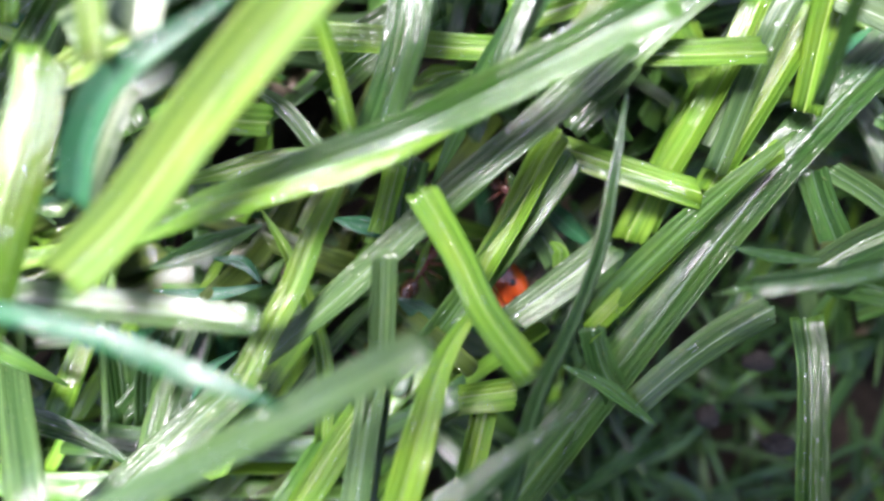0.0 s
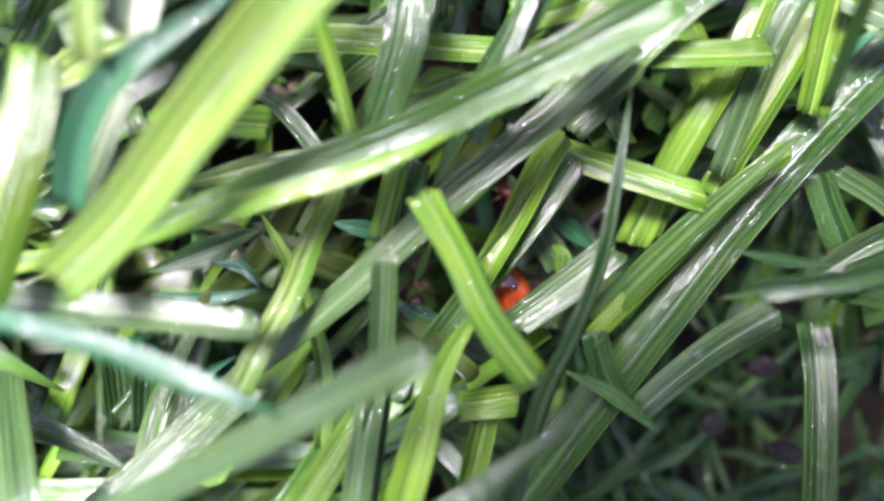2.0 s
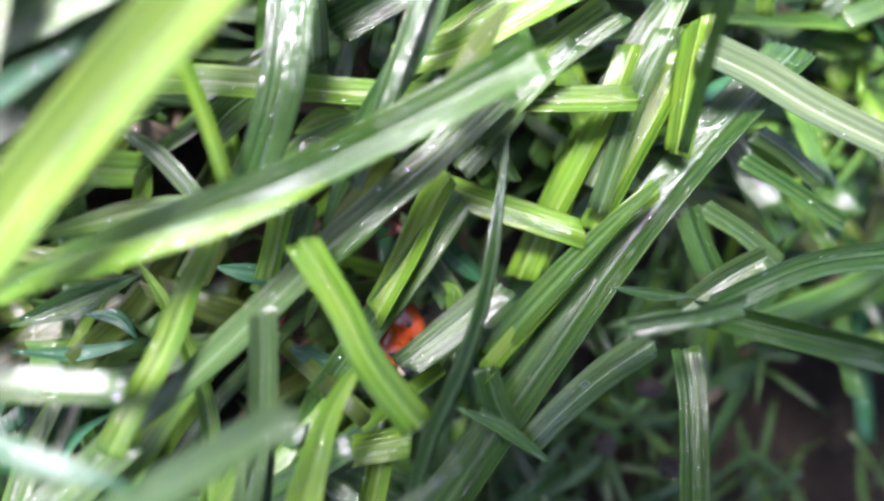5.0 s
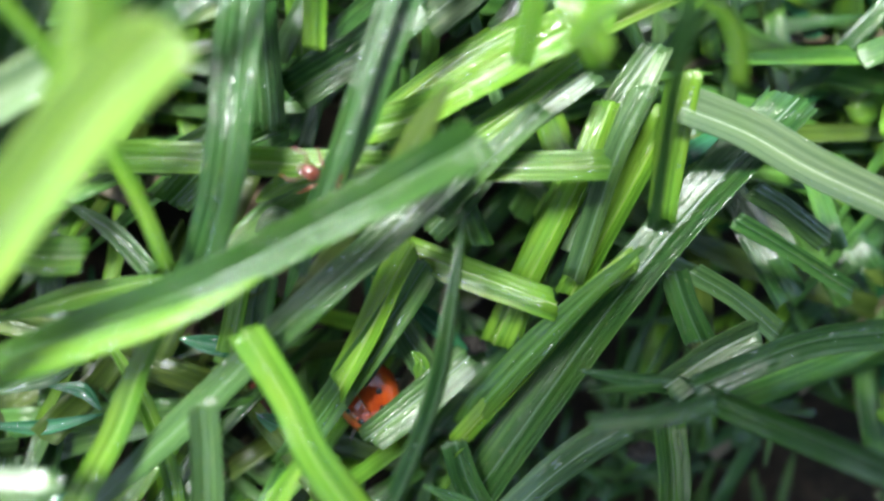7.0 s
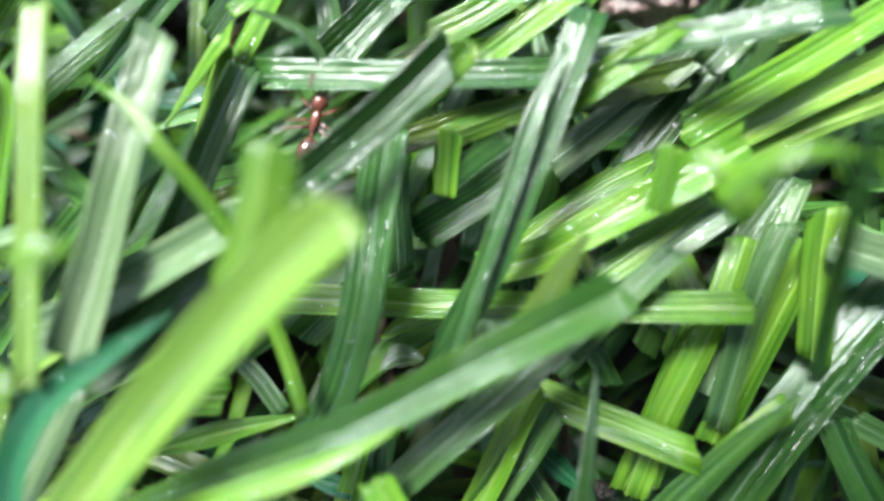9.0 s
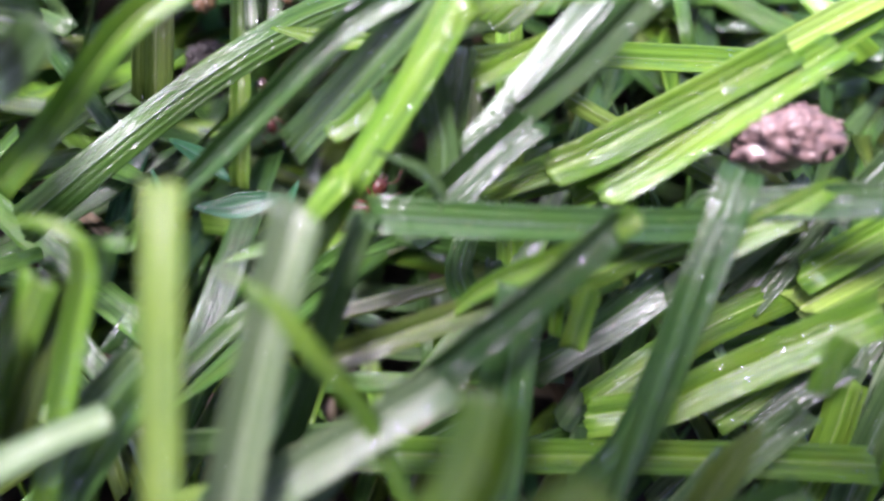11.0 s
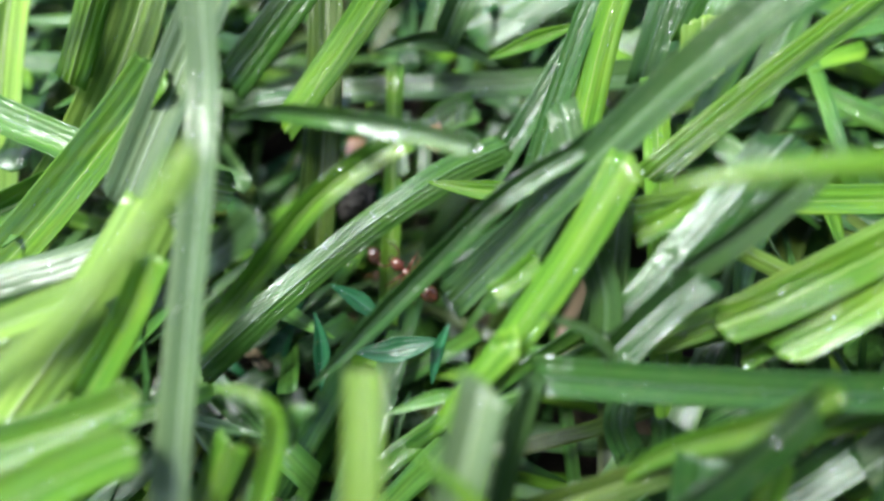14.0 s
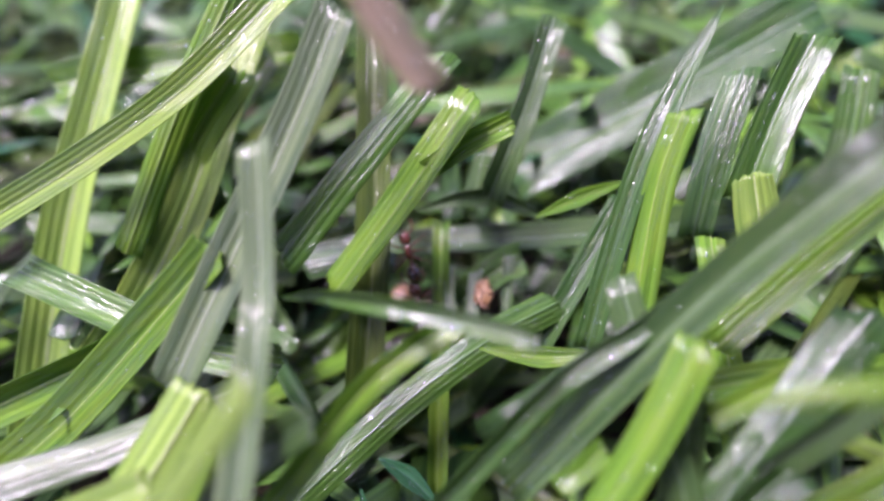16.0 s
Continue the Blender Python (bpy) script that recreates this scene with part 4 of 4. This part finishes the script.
grass_blade('silver', 1.05, 'cc', (-0.10, -0.35, 0.94), [(-15.92, 43.23, 25.08), (-15.85, 45.80, 26.20), (-15.60, 48.31, 27.00)])
grass_blade('grey', 1.00, 'cc', (-0.20, -0.40, 0.90), [(-13.29, 45.29, 25.03), (-13.20, 47.70, 26.10), (-12.94, 50.10, 26.85)])

# ---- soil under the mat, reaching to the horizon ----
def soil_height(x, y):
    """Millimetres; the bed rises gently away from the camera."""
    h = -14 + 0.17 * np.clip(y, -60, 80)
    h = h - 11 * np.exp(-((x - 30) ** 2 + (y + 6) ** 2) / 260)  # a dark hole in the mat, sunk so that this side falls dark
    return h + 2.0 * np.sin(x * 0.11 + 1.0) * np.cos(y * 0.09) + 0.9 * np.sin(x * 0.37 + y * 0.29)


def build_ground():
    rad = np.r_[np.linspace(0, 120, 49), np.geomspace(140, 3e5, 30)]
    ang = np.linspace(0, 2 * np.pi, 97)[:-1]
    v = [(r * math.cos(a), 20 + r * math.sin(a)) for r in rad for a in ang]
    v = np.array(v)
    z = soil_height(v[:, 0], v[:, 1])
    far = np.clip((np.hypot(v[:, 0], v[:, 1] - 20) - 130) / 200, 0, 1)
    z = z * (1 - far) + 0 * far
    verts = np.column_stack([v, z])
    m, f = len(ang), []
    for i in range(len(rad) - 1):
        for k in range(m):
            a, b = i * m + k, i * m + (k + 1) % m
            f.append((a, b, b + m, a + m))
    me = mesh_from("ground", verts, f, SOIL)
    me.materials.append(LAWN)
    mid = np.array([np.hypot(*verts[list(q)].mean(0)[:2]) for q in f])
    me.polygons.foreach_set("material_index", (mid > 140).astype(np.int32))
    tagged(new("ground", me), "dark wet soil with crumbs under the grass", "ground", kind="structure")


build_ground()


# ---- the tangle of clippings below, too many to count ----
def build_thatch(colour, count, seed, low, high, area=(-110, 80, -50, 150)):
    rng = np.random.default_rng(seed)
    V, F, U, base = [], [], [], 0
    for _ in range(count):
        x, y = rng.uniform(*area[:2]), rng.uniform(*area[2:])
        # mostly dark clippings on one side of the mat: shade put into colour
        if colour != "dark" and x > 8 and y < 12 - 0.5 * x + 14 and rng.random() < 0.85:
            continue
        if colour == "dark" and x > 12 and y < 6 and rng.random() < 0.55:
            continue  # dark clippings thinned too, so that black soil darkens this side of the mat
        z = surface(x, y) - rng.uniform(low, high) - 9 * math.exp(-((x - 30) ** 2 + (y + 6) ** 2) / 260)
        if z < soil_height(x, y) + 0.6:
            z = soil_height(x, y) + rng.uniform(0.4, 3)
        yaw, rise = rng.normal(0.9, 0.9), rng.normal(0, 0.22)
        L, w = rng.uniform(14, 34), rng.uniform(1.1, 2.4)
        if x > 8 and y < 12 - 0.5 * x + 14:
            L, w = L * 0.5, w * 0.45
        d = np.array([math.cos(yaw) * math.cos(rise), math.sin(yaw) * math.cos(rise), math.sin(rise)])
        bend = np.array([rng.normal(0, 0.12), rng.normal(0, 0.12), rng.normal(-0.02, 0.10)]) * L
        c = np.array([x, y, z])
        line = spline([c - d * L / 2, c + bend * 0.5, c + d * L / 2], per=4)
        ends = ("c", "p")[int(rng.random() < 0.3)] + ("c", "p")[int(rng.random() < 0.4)]
        fc = np.array([rng.normal(0, 0.4), rng.normal(-0.25, 0.4), 1.0])
        v, f, uv, _ = leaf_geometry(line, w, ends, fc, rng, across=5, twist=rng.normal(0, 0.6))
        V.append(v), U.append(uv + rng.uniform(0, 400, (1, 2)))
        F += [tuple(q + base for q in face_) for face_ in f]
        base += len(v)
    ob = new("grass_clippings", mesh_from("grass_clippings", np.vstack(V), F, LEAF[colour], np.vstack(U)))
    tagged(ob, {"dark": "tangle of dark wet grass clippings over the soil", "green": "tangle of mid-green wet grass clippings",
                "lime": "scattered lime-green wet grass clippings in the mat", "grey": "tangle of grey-green glossy grass clippings",
                "teal": "scattered bluish-green young grass shoots", "straw": "withered brownish old grass at the bottom of the mat",
                "olive": "dull olive half-withered wet grass clippings low down"}[colour], "grass clippings", kind="stuff")


def surface(x, y):
    """Height of the mat's top in millimetres, with a hollow where the ants go down."""
    return 19.37 + -0.077 * x + 0.452 * np.clip(y, -50, 90) + -0.00300 * np.clip(y, -50, 90) ** 2 - 13 * math.exp(-((x + 19) ** 2 + (y - 44) ** 2) / 320)


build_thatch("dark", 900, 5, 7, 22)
# more dark clippings on the side that should look shaded
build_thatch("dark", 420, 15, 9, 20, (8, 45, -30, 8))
build_thatch("green", 800, 6, 7, 18)
build_thatch("grey", 560, 7, 6, 18)
build_thatch("lime", 520, 8, 7, 18)
build_thatch("teal", 160, 9, 10, 22)
build_thatch("olive", 420, 21, 8, 16)
build_thatch("straw", 260, 22, 13, 24)



# ---- the standing lawn around the mat of clippings ----
def build_lawn(colour, count, seed, label):
    rng = np.random.default_rng(seed)
    V, F, U, base = [], [], [], 0
    for _ in range(count):
        a, r = rng.uniform(0, 2 * math.pi), 150 + 330 * rng.random() ** 1.6
        x, y = r * math.cos(a), 30 + r * math.sin(a)
        z = soil_height(x, y) * max(0.0, 1 - (r - 130) / 200)
        h, lean, w = rng.uniform(22, 44), rng.normal(0, 0.35, 2), rng.uniform(1.6, 2.8)
        p = np.array([x, y, z - 1.0])
        line = spline([p, p + np.array([lean[0] * 0.3, lean[1] * 0.3, 0.55]) * h, p + np.array([lean[0], lean[1], 1.0 - 0.4 * np.hypot(*lean)]) * h], per=4)
        turn = rng.uniform(0, 6.28)
        v, f, uv, _ = leaf_geometry(line, w, "c" + rng.choice(("c", "p")), (math.cos(turn), math.sin(turn), 0.2), rng, across=4, twist=rng.normal(0, 0.6))
        V.append(v), U.append(uv + rng.uniform(0, 400, (1, 2)))
        F += [tuple(q + base for q in face_) for face_ in f]
        base += len(v)
    ob = new("lawn_grass", mesh_from("lawn_grass", np.vstack(V), F, LEAF[colour], np.vstack(U)))
    tagged(ob, label, "lawn grass", kind="stuff")


build_lawn("green", 2200, 31, "standing mid-green lawn grass around the clippings")
build_lawn("lime", 1100, 32, "standing light green lawn grass around the clippings")


# ---- crumbs of earth ----
def crumb(name, at, size, material, label, category, seed, lumps=1.9):
    """A crumb of earth: one knobbly lump."""
    v, f = ball(30, 44)
    off = Vector((seed * 7.3, seed * 1.7, 0))
    out = []
    for x in v:
        p = Vector(x)
        knob = 0.55 - noise.voronoi(p * lumps + off)[0][0]
        out.append(np.array(p) * (0.82 + 0.40 * knob + 0.22 * noise.noise(p * 5 + off) + 0.10 * noise.noise(p * 13 + off)) * np.array(size))
    ob = new(name, mesh_from(name, np.array(out), f, material))
    ob.location = Vector(at) * MM
    # loose grains stuck to the lump
    rng = np.random.default_rng(seed)
    gv, gf = ball(7, 9)
    gv = np.array([q * (0.8 + 0.35 * noise.noise(Vector(q) * 2.3 + off)) for q in gv])
    grain = mesh_from("grain", gv * min(size) * 0.2, gf, material)
    for _ in range(max(4, int(max(size) * 6))):
        q = rng.normal(size=3)
        q /= np.linalg.norm(q)
        g = part("grain", grain, ob)
        g.location = Vector(q * np.array(size) * 0.86) * MM
        g.rotation_euler = rng.uniform(0, 6.28, 3)
        g.scale = Vector(rng.uniform(0.6, 1.5, 3))
    return tagged(ob, label, category)


PINK = plain_material("pink_crumb", (0.07, 0.043, 0.038), (0.23, 0.145, 0.13), 0.42, 1500.0, 0.7, 0.5)
BLACK = plain_material("black_crumb", (0.005, 0.004, 0.004), (0.022, 0.017, 0.014), 0.6, 1500.0, 0.8, 0.12, 0.3)
TAN = plain_material("tan_chaff", (0.10, 0.045, 0.015), (0.32, 0.17, 0.06), 0.35, 1500.0, 0.5, 0.9)
crumb("earth_crumb", (15.46, 30.22, 30.86), (3.6, 2.0, 1.9), PINK, "pinkish-brown lumpy wet crumb of earth among blades", "earth crumb", 3)
crumb("earth_crumb", (-22.27, 44.57, 20.69), (1.9, 2.3, 1.6), BLACK, "black glistening wet crumb of soil between blades", "earth crumb", 4)
for n, (at, size) in enumerate((((26.79, -3.06, 5.92), (1.5, 0.9, 0.8)), ((22.85, -7.35, 4.29), (1.1, 1.0, 0.8)), ((28.75, -9.40, 3.72), (1.5, 1.0, 0.9)), ((13.15, 4.99, 9.62), (1.2, 0.8, 0.8)))):
    crumb("earth_crumb", at, size, BLACK, "black glistening wet crumb of soil under blades", "earth crumb", 50 + n)
crumb("chaff", (-22.62, 49.37, 22.89), (1.0, 1.5, 0.7), TAN, "small tan flake of dry chaff on soil", "chaff", 6)
crumb("chaff", (-14.97, 46.11, 26.88), (0.8, 1.6, 0.6), TAN, "small golden-brown flake of dry chaff", "chaff", 7)


# ---- insects ----
ANT = plain_material("ant_shell", (0.055, 0.014, 0.008), (0.15, 0.042, 0.024), 0.22, 2500.0, 0.15, 0.5)
ANT_DARK = plain_material("ant_gaster", (0.025, 0.010, 0.006), (0.09, 0.03, 0.015), 0.12, 2500.0, 0.1, 0.8)
EYE = plain_material("insect_eye", (0.004, 0.004, 0.004), (0.01, 0.01, 0.01), 0.1, 4000.0, 0.0, 0.8)
ORANGE = plain_material("beetle_orange", (0.16, 0.018, 0.004), (0.40, 0.065, 0.008), 0.16, 700.0, 0.05, 0.9)
BEETLE_BLACK = plain_material("beetle_black", (0.006, 0.005, 0.005), (0.02, 0.015, 0.012), 0.2, 1500.0, 0.05, 0.7)
BEETLE_PALE = plain_material("beetle_pale", (0.45, 0.36, 0.24), (0.6, 0.5, 0.36), 0.3, 1500.0, 0.05, 0.5)


def blob(name, at, size, material, parent, label="", bend=0.0, rings=10, segs=14):
    v, f = ball(rings, segs)
    v = v[:, [2, 0, 1]].copy()
    v *= np.array(size)
    v[:, 2] += bend * v[:, 0] ** 2
    ob = part(name, mesh_from(name, v, f, material), parent, label)
    ob.location = Vector(at) * MM
    return ob


def tube(name, pts, radii, material, parent, label="", at=(0, 0, 0)):
    line = spline(pts, per=4)
    rad = np.interp(np.linspace(0, 1, len(line)), np.linspace(0, 1, len(radii)), radii)
    run, side, up = frames_along(line, (0.13, 0.21, 1.0))
    v, f, n = [], [], 7
    for i in range(len(line)):
        for k in range(n):
            a = 2 * math.pi * k / n
            v.append(line[i] + rad[i] * (math.cos(a) * side[i] + math.sin(a) * up[i]))
    for i in range(len(line) - 1):
        for k in range(n):
            a, b = i * n + k, i * n + (k + 1) % n
            f.append((a, b, b + n, a + n))
    f += [tuple(range(n))[::-1], tuple(range((len(line) - 1) * n, len(line) * n))]
    ob = part(name, mesh_from(name, np.array(v), f, material), parent, label)
    ob.location = Vector(at) * MM
    return ob


def build_ant(label, k=1.0):
    """A small red-brown ant, head towards +x, about 4.5 mm long at k = 1."""
    ant = tagged(new("ant"), label, "ant", "ants")
    blob("gaster", (-1.55 * k, 0, 0.05 * k), (0.85 * k, 0.58 * k, 0.55 * k), ANT_DARK, ant, "shiny dark brown abdomen")
    blob("petiole", (-0.55 * k, 0, 0), (0.16 * k, 0.14 * k, 0.20 * k), ANT, ant)
    blob("petiole", (-0.80 * k, 0, 0), (0.15 * k, 0.15 * k, 0.17 * k), ANT, ant)
    blob("thorax", (0.20 * k, 0, 0.05 * k), (0.68 * k, 0.28 * k, 0.30 * k), ANT, ant, "slender red-brown midbody")
    head = blob("head", (1.25 * k, 0, 0.05 * k), (0.52 * k, 0.44 * k, 0.36 * k), ANT, ant, "rounded red-brown head")
    for s in (-1, 1):
        blob("eye", (0.12 * k, s * 0.38 * k, 0.14 * k), (0.11 * k, 0.06 * k, 0.09 * k), EYE, head, "small black eye", rings=6, segs=8)
        tube("antenna", [(0.3 * k, s * 0.2 * k, 0.1 * k), (0.65 * k, s * 0.75 * k, 0.35 * k), (1.35 * k, s * 0.75 * k, 0.05 * k)], [0.05 * k, 0.045 * k, 0.07 * k], ANT, head, "elbowed antenna")
        tube("mandible", [(0.42 * k, s * 0.2 * k, 0), (0.66 * k, s * 0.14 * k, 0), (0.75 * k, 0, 0)], [0.08 * k, 0.06 * k, 0.02 * k], ANT_DARK, head)
    legs = []
    for s in (-1, 1):
        for x, sweep in ((0.55, 0.55), (0.2, -0.05), (-0.15, -0.75)):
            legs.append(tube("leg", [(0, 0, 0), (sweep * 0.5 * k, s * 0.55 * k, 0.28 * k), (sweep * 0.9 * k, s * 1.0 * k, -0.15 * k), (sweep * 1.3 * k, s * 1.35 * k, -0.55 * k)],
                             [0.085 * k, 0.075 * k, 0.05 * k, 0.03 * k], ANT, ant, "thin jointed leg", (x * k, s * 0.2 * k, -0.05 * k)))
    return ant, legs


def build_ladybird():
    """An orange ladybird with black spots, head towards +x, about 6.5 mm long."""
    bug = tagged(new("ladybird"), "glossy orange ladybird with black spots under blades", "ladybird")
    for s in (-1, 1):
        v0, f0 = ball(16, 24)
        v = v0[:, [2, 0, 1]].copy()
        keep = (v[:, 1] * s > -0.02) & (v[:, 2] > -0.25)
        f = [q for q in f0 if all(keep[i] for i in q)]
        v[:, 1] = np.where(np.abs(v[:, 1]) < 0.03, s * 0.012, v[:, 1])
        wing = part("wing_case", mesh_from("wing_case", v * np.array((2.9, 2.45, 2.0)), f, ORANGE), bug, "glossy orange wing case")
        for x, y, r in ((1.4, 0.9, 0.26), (0.2, 1.3, 0.24), (-1.2, 1.0, 0.22)):
            nx, ny = x / 2.9, y / 2.45
            nz = math.sqrt(max(0.02, 1 - nx * nx - ny * ny))
            spot = blob("spot", (x, s * y, 2.0 * nz + 0.005), (r, r, 0.05), BEETLE_BLACK, wing, "black spot", rings=6, segs=12)
            nrm = Vector((nx / 2.9, s * ny / 2.45, nz / 2.0)).normalized()
            spot.rotation_euler = nrm.to_track_quat("Z", "Y").to_euler()
    shield = blob("neck_shield", (2.75, 0, 0.35), (0.75, 1.5, 0.75), BEETLE_BLACK, bug, "black shield with pale patches")
    for s in (-1, 1):
        blob("patch", (0.1, s * 1.0, 0.42), (0.4, 0.3, 0.16), BEETLE_PALE, shield, "creamy patch", rings=6, segs=10)
    head = blob("head", (3.35, 0, 0.05), (0.5, 0.75, 0.45), BEETLE_BLACK, bug)
    for s in (-1, 1):
        blob("eye", (0.2, s * 0.55, 0.15), (0.16, 0.16, 0.16), EYE, head, rings=6, segs=8)
        tube("antenna", [(0.3, s * 0.3, 0), (0.7, s * 0.6, 0.1), (1.0, s * 0.9, 0)], [0.05, 0.04, 0.07], TAN, head)
        for x, sweep in ((1.5, 0.6), (0.3, 0.0), (-0.9, -0.6)):
            tube("leg", [(x, s * 1.6, -0.2), (x + sweep, s * 2.5, 0.0), (x + sweep * 1.6, s * 3.0, -0.8)], [0.16, 0.13, 0.08], BEETLE_BLACK, bug)
    return bug


# ---- the unseen telephone that films: added low over the mat to keep the sky off it ----
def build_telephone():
    """A telephone held flat, out of view; its lens sits near one end, so the body reaches out over one side of the
    grass and shades it.
    """
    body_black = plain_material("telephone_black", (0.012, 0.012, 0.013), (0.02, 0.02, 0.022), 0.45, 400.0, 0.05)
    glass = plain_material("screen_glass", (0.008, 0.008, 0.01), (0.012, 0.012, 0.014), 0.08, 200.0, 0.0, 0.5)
    phone = tagged(new("telephone"), "unseen black telephone held low to shade the wet grass", "telephone")

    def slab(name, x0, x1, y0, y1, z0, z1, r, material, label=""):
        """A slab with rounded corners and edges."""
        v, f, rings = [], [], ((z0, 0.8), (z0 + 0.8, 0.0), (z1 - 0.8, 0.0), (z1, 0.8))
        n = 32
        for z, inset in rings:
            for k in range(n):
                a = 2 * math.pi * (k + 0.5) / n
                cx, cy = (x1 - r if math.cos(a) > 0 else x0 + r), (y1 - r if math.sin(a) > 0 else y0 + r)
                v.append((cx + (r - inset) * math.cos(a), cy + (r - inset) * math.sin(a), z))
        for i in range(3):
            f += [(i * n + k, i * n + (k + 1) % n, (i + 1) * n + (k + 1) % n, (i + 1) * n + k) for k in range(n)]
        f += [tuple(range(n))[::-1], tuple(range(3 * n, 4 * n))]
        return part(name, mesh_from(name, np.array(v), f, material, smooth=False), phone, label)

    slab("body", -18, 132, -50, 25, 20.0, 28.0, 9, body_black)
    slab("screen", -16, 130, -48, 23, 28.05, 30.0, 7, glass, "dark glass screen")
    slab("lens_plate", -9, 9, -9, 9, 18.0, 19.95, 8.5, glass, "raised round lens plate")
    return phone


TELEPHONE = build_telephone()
ANT_A, LEGS_A = build_ant("small red-brown ant walking over wet grass blades", 1.1)
ANT_B, LEGS_B = build_ant("small red-brown ant climbing between grass blades", 1.0)
ANT_C, LEGS_C = build_ant("dark brown ant creeping beneath a grass blade", 1.15)
LADYBIRD = build_ladybird()


def step_legs(legs, spans):
    """Swing the legs in two sets of three while the ant walks."""
    for n, leg in enumerate(legs):
        side, which = divmod(n, 3)
        sign = 1 if (side + which) % 2 == 0 else -1
        home = Matrix.Translation(leg.location.copy())
        rows, k = [(0.0, home)], 0
        for a, b in spans:
            for i in range(int((b - a) / 0.2) + 1):
                k += 1
                rows.append((round(a + 0.2 * i, 2), home @ pose(0, 0, 0, 0, 0, sign * (14 if k % 2 else -14))))
        rows.append((16.0, home))
        walk(leg, [r for i, r in enumerate(rows) if i == 0 or r[0] > rows[i - 1][0]])


def motions():
    walk(ANT_A, [
        (0, pose(0.00614, 0.00850, 0.01206, -14.7, -8.8, 150.7)),
        (6.2, pose(0.00614, 0.00850, 0.01206, -14.7, -8.8, 150.7)),
        (6.8, pose(0.00490, 0.01066, 0.01985, -17.7, -13.3, 157.5)),
        (7, pose(0.00407, 0.01215, 0.02324, -20.7, -16.7, 159.3)),
        (7.2, pose(0.00229, 0.01080, 0.02511, -16.0, -21.2, 154.1)),
        (7.4, pose(0.00081, 0.01142, 0.02555, -13.1, -25.3, 149.0)),
        (7.6, pose(0.00017, 0.01318, 0.02617, -10.0, -29.9, 138.9)),
        (7.8, pose(-0.00112, 0.01510, 0.02707, -8.6, -34.6, 134.3)),
        (8, pose(-0.00211, 0.01556, 0.02741, 3.2, -36.8, 115.4)),
        (8.2, pose(-0.00209, 0.01586, 0.02731, 12.2, -34.0, 98.3)),
        (8.5, pose(-0.00349, 0.01875, 0.02771, 24.8, -30.9, 75.6)),
        (9.1, pose(-0.00519, 0.02366, 0.02813, 30.7, -33.7, 67.8)),
        (9.2, pose(-0.00557, 0.02388, 0.02824, 28.2, -36.1, 72.9)),
        (11.3, pose(-0.00934, 0.02894, 0.02470, 17.2, -22.4, 57.4)),
        (12.5, pose(-0.01342, 0.02881, 0.02313, 25.8, -7.3, 30.9)),
        (12.9, pose(-0.01335, 0.02987, 0.02391, 23.8, -15.0, 44.2)),
        (13.3, pose(-0.01359, 0.03194, 0.02486, 16.6, -25.9, 68.4)),
        (13.5, pose(-0.01392, 0.03308, 0.02419, 3.3, -30.8, 96.2)),
        (13.9, pose(-0.01606, 0.03543, 0.02338, -15.5, -28.6, 136.4)),
        (14.3, pose(-0.01759, 0.03593, 0.02256, -23.4, -22.3, 157.6)),
        (14.8, pose(-0.01947, 0.03701, 0.02317, -24.2, -23.9, 158.8)),
        (15.4, pose(-0.02107, 0.04016, 0.02491, -9.0, -35.5, 126.6)),
        (16, pose(-0.01995, 0.04495, 0.02687, 4.9, -38.9, 100.8)),
    ])
    walk(ANT_B, [
        (0, pose(-0.01702, 0.03996, 0.02084, -2.5, 37.4, -78.2)),
        (13, pose(-0.01702, 0.03996, 0.02084, -2.5, 37.4, -78.2)),
        (13.5, pose(-0.01770, 0.03900, 0.01996, -6.9, 34.7, -84.3)),
        (13.7, pose(-0.01835, 0.03953, 0.02037, -4.0, 35.4, -78.3)),
        (13.9, pose(-0.01915, 0.03898, 0.01948, 1.8, 34.1, -66.3)),
        (14.1, pose(-0.01914, 0.03724, 0.02130, 18.9, 27.8, -32.0)),
        (14.5, pose(-0.02010, 0.03730, 0.02200, 32.1, 10.5, 6.6)),
        (15.1, pose(-0.02138, 0.04039, 0.02550, 30.5, -25.0, 57.0)),
        (15.4, pose(-0.02120, 0.04333, 0.02750, 17.7, -38.4, 82.1)),
        (15.8, pose(-0.01961, 0.04715, 0.02950, 3.7, -44.3, 100.5)),
        (16, pose(-0.02045, 0.04783, 0.02969, 0.4, -44.4, 107.2)),
    ])
    walk(ANT_C, [
        (0, pose(-0.00055, 0.00249, 0.01115, 8.9, -13.8, 60.5)),
        (0.5, pose(-0.00055, 0.00259, 0.01076, 7.6, -14.6, 65.5)),
        (1.5, pose(-0.00072, 0.00264, 0.00981, 3.6, -15.7, 81.1)),
        (2.5, pose(-0.00144, 0.00157, 0.00916, -0.8, -14.5, 101.9)),
        (3.5, pose(-0.00248, 0.00088, 0.00812, -5.0, -12.5, 127.6)),
        (16, pose(-0.00248, 0.00088, 0.00812, -5.0, -12.5, 127.6)),
    ])
    walk(LADYBIRD, [
        (0, pose(0.00515, 0.00148, 0.00986, 13.0, 9.3, -58.8)),
        (16, pose(0.00515, 0.00148, 0.00986, 13.0, 9.3, -58.8)),
    ])
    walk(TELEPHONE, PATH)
    step_legs(LEGS_A, [(6.6, 9.4), (10.8, 14.8)])
    step_legs(LEGS_B, [(13.2, 15.8)])
    step_legs(LEGS_C, [(0.4, 3.6)])


motions()
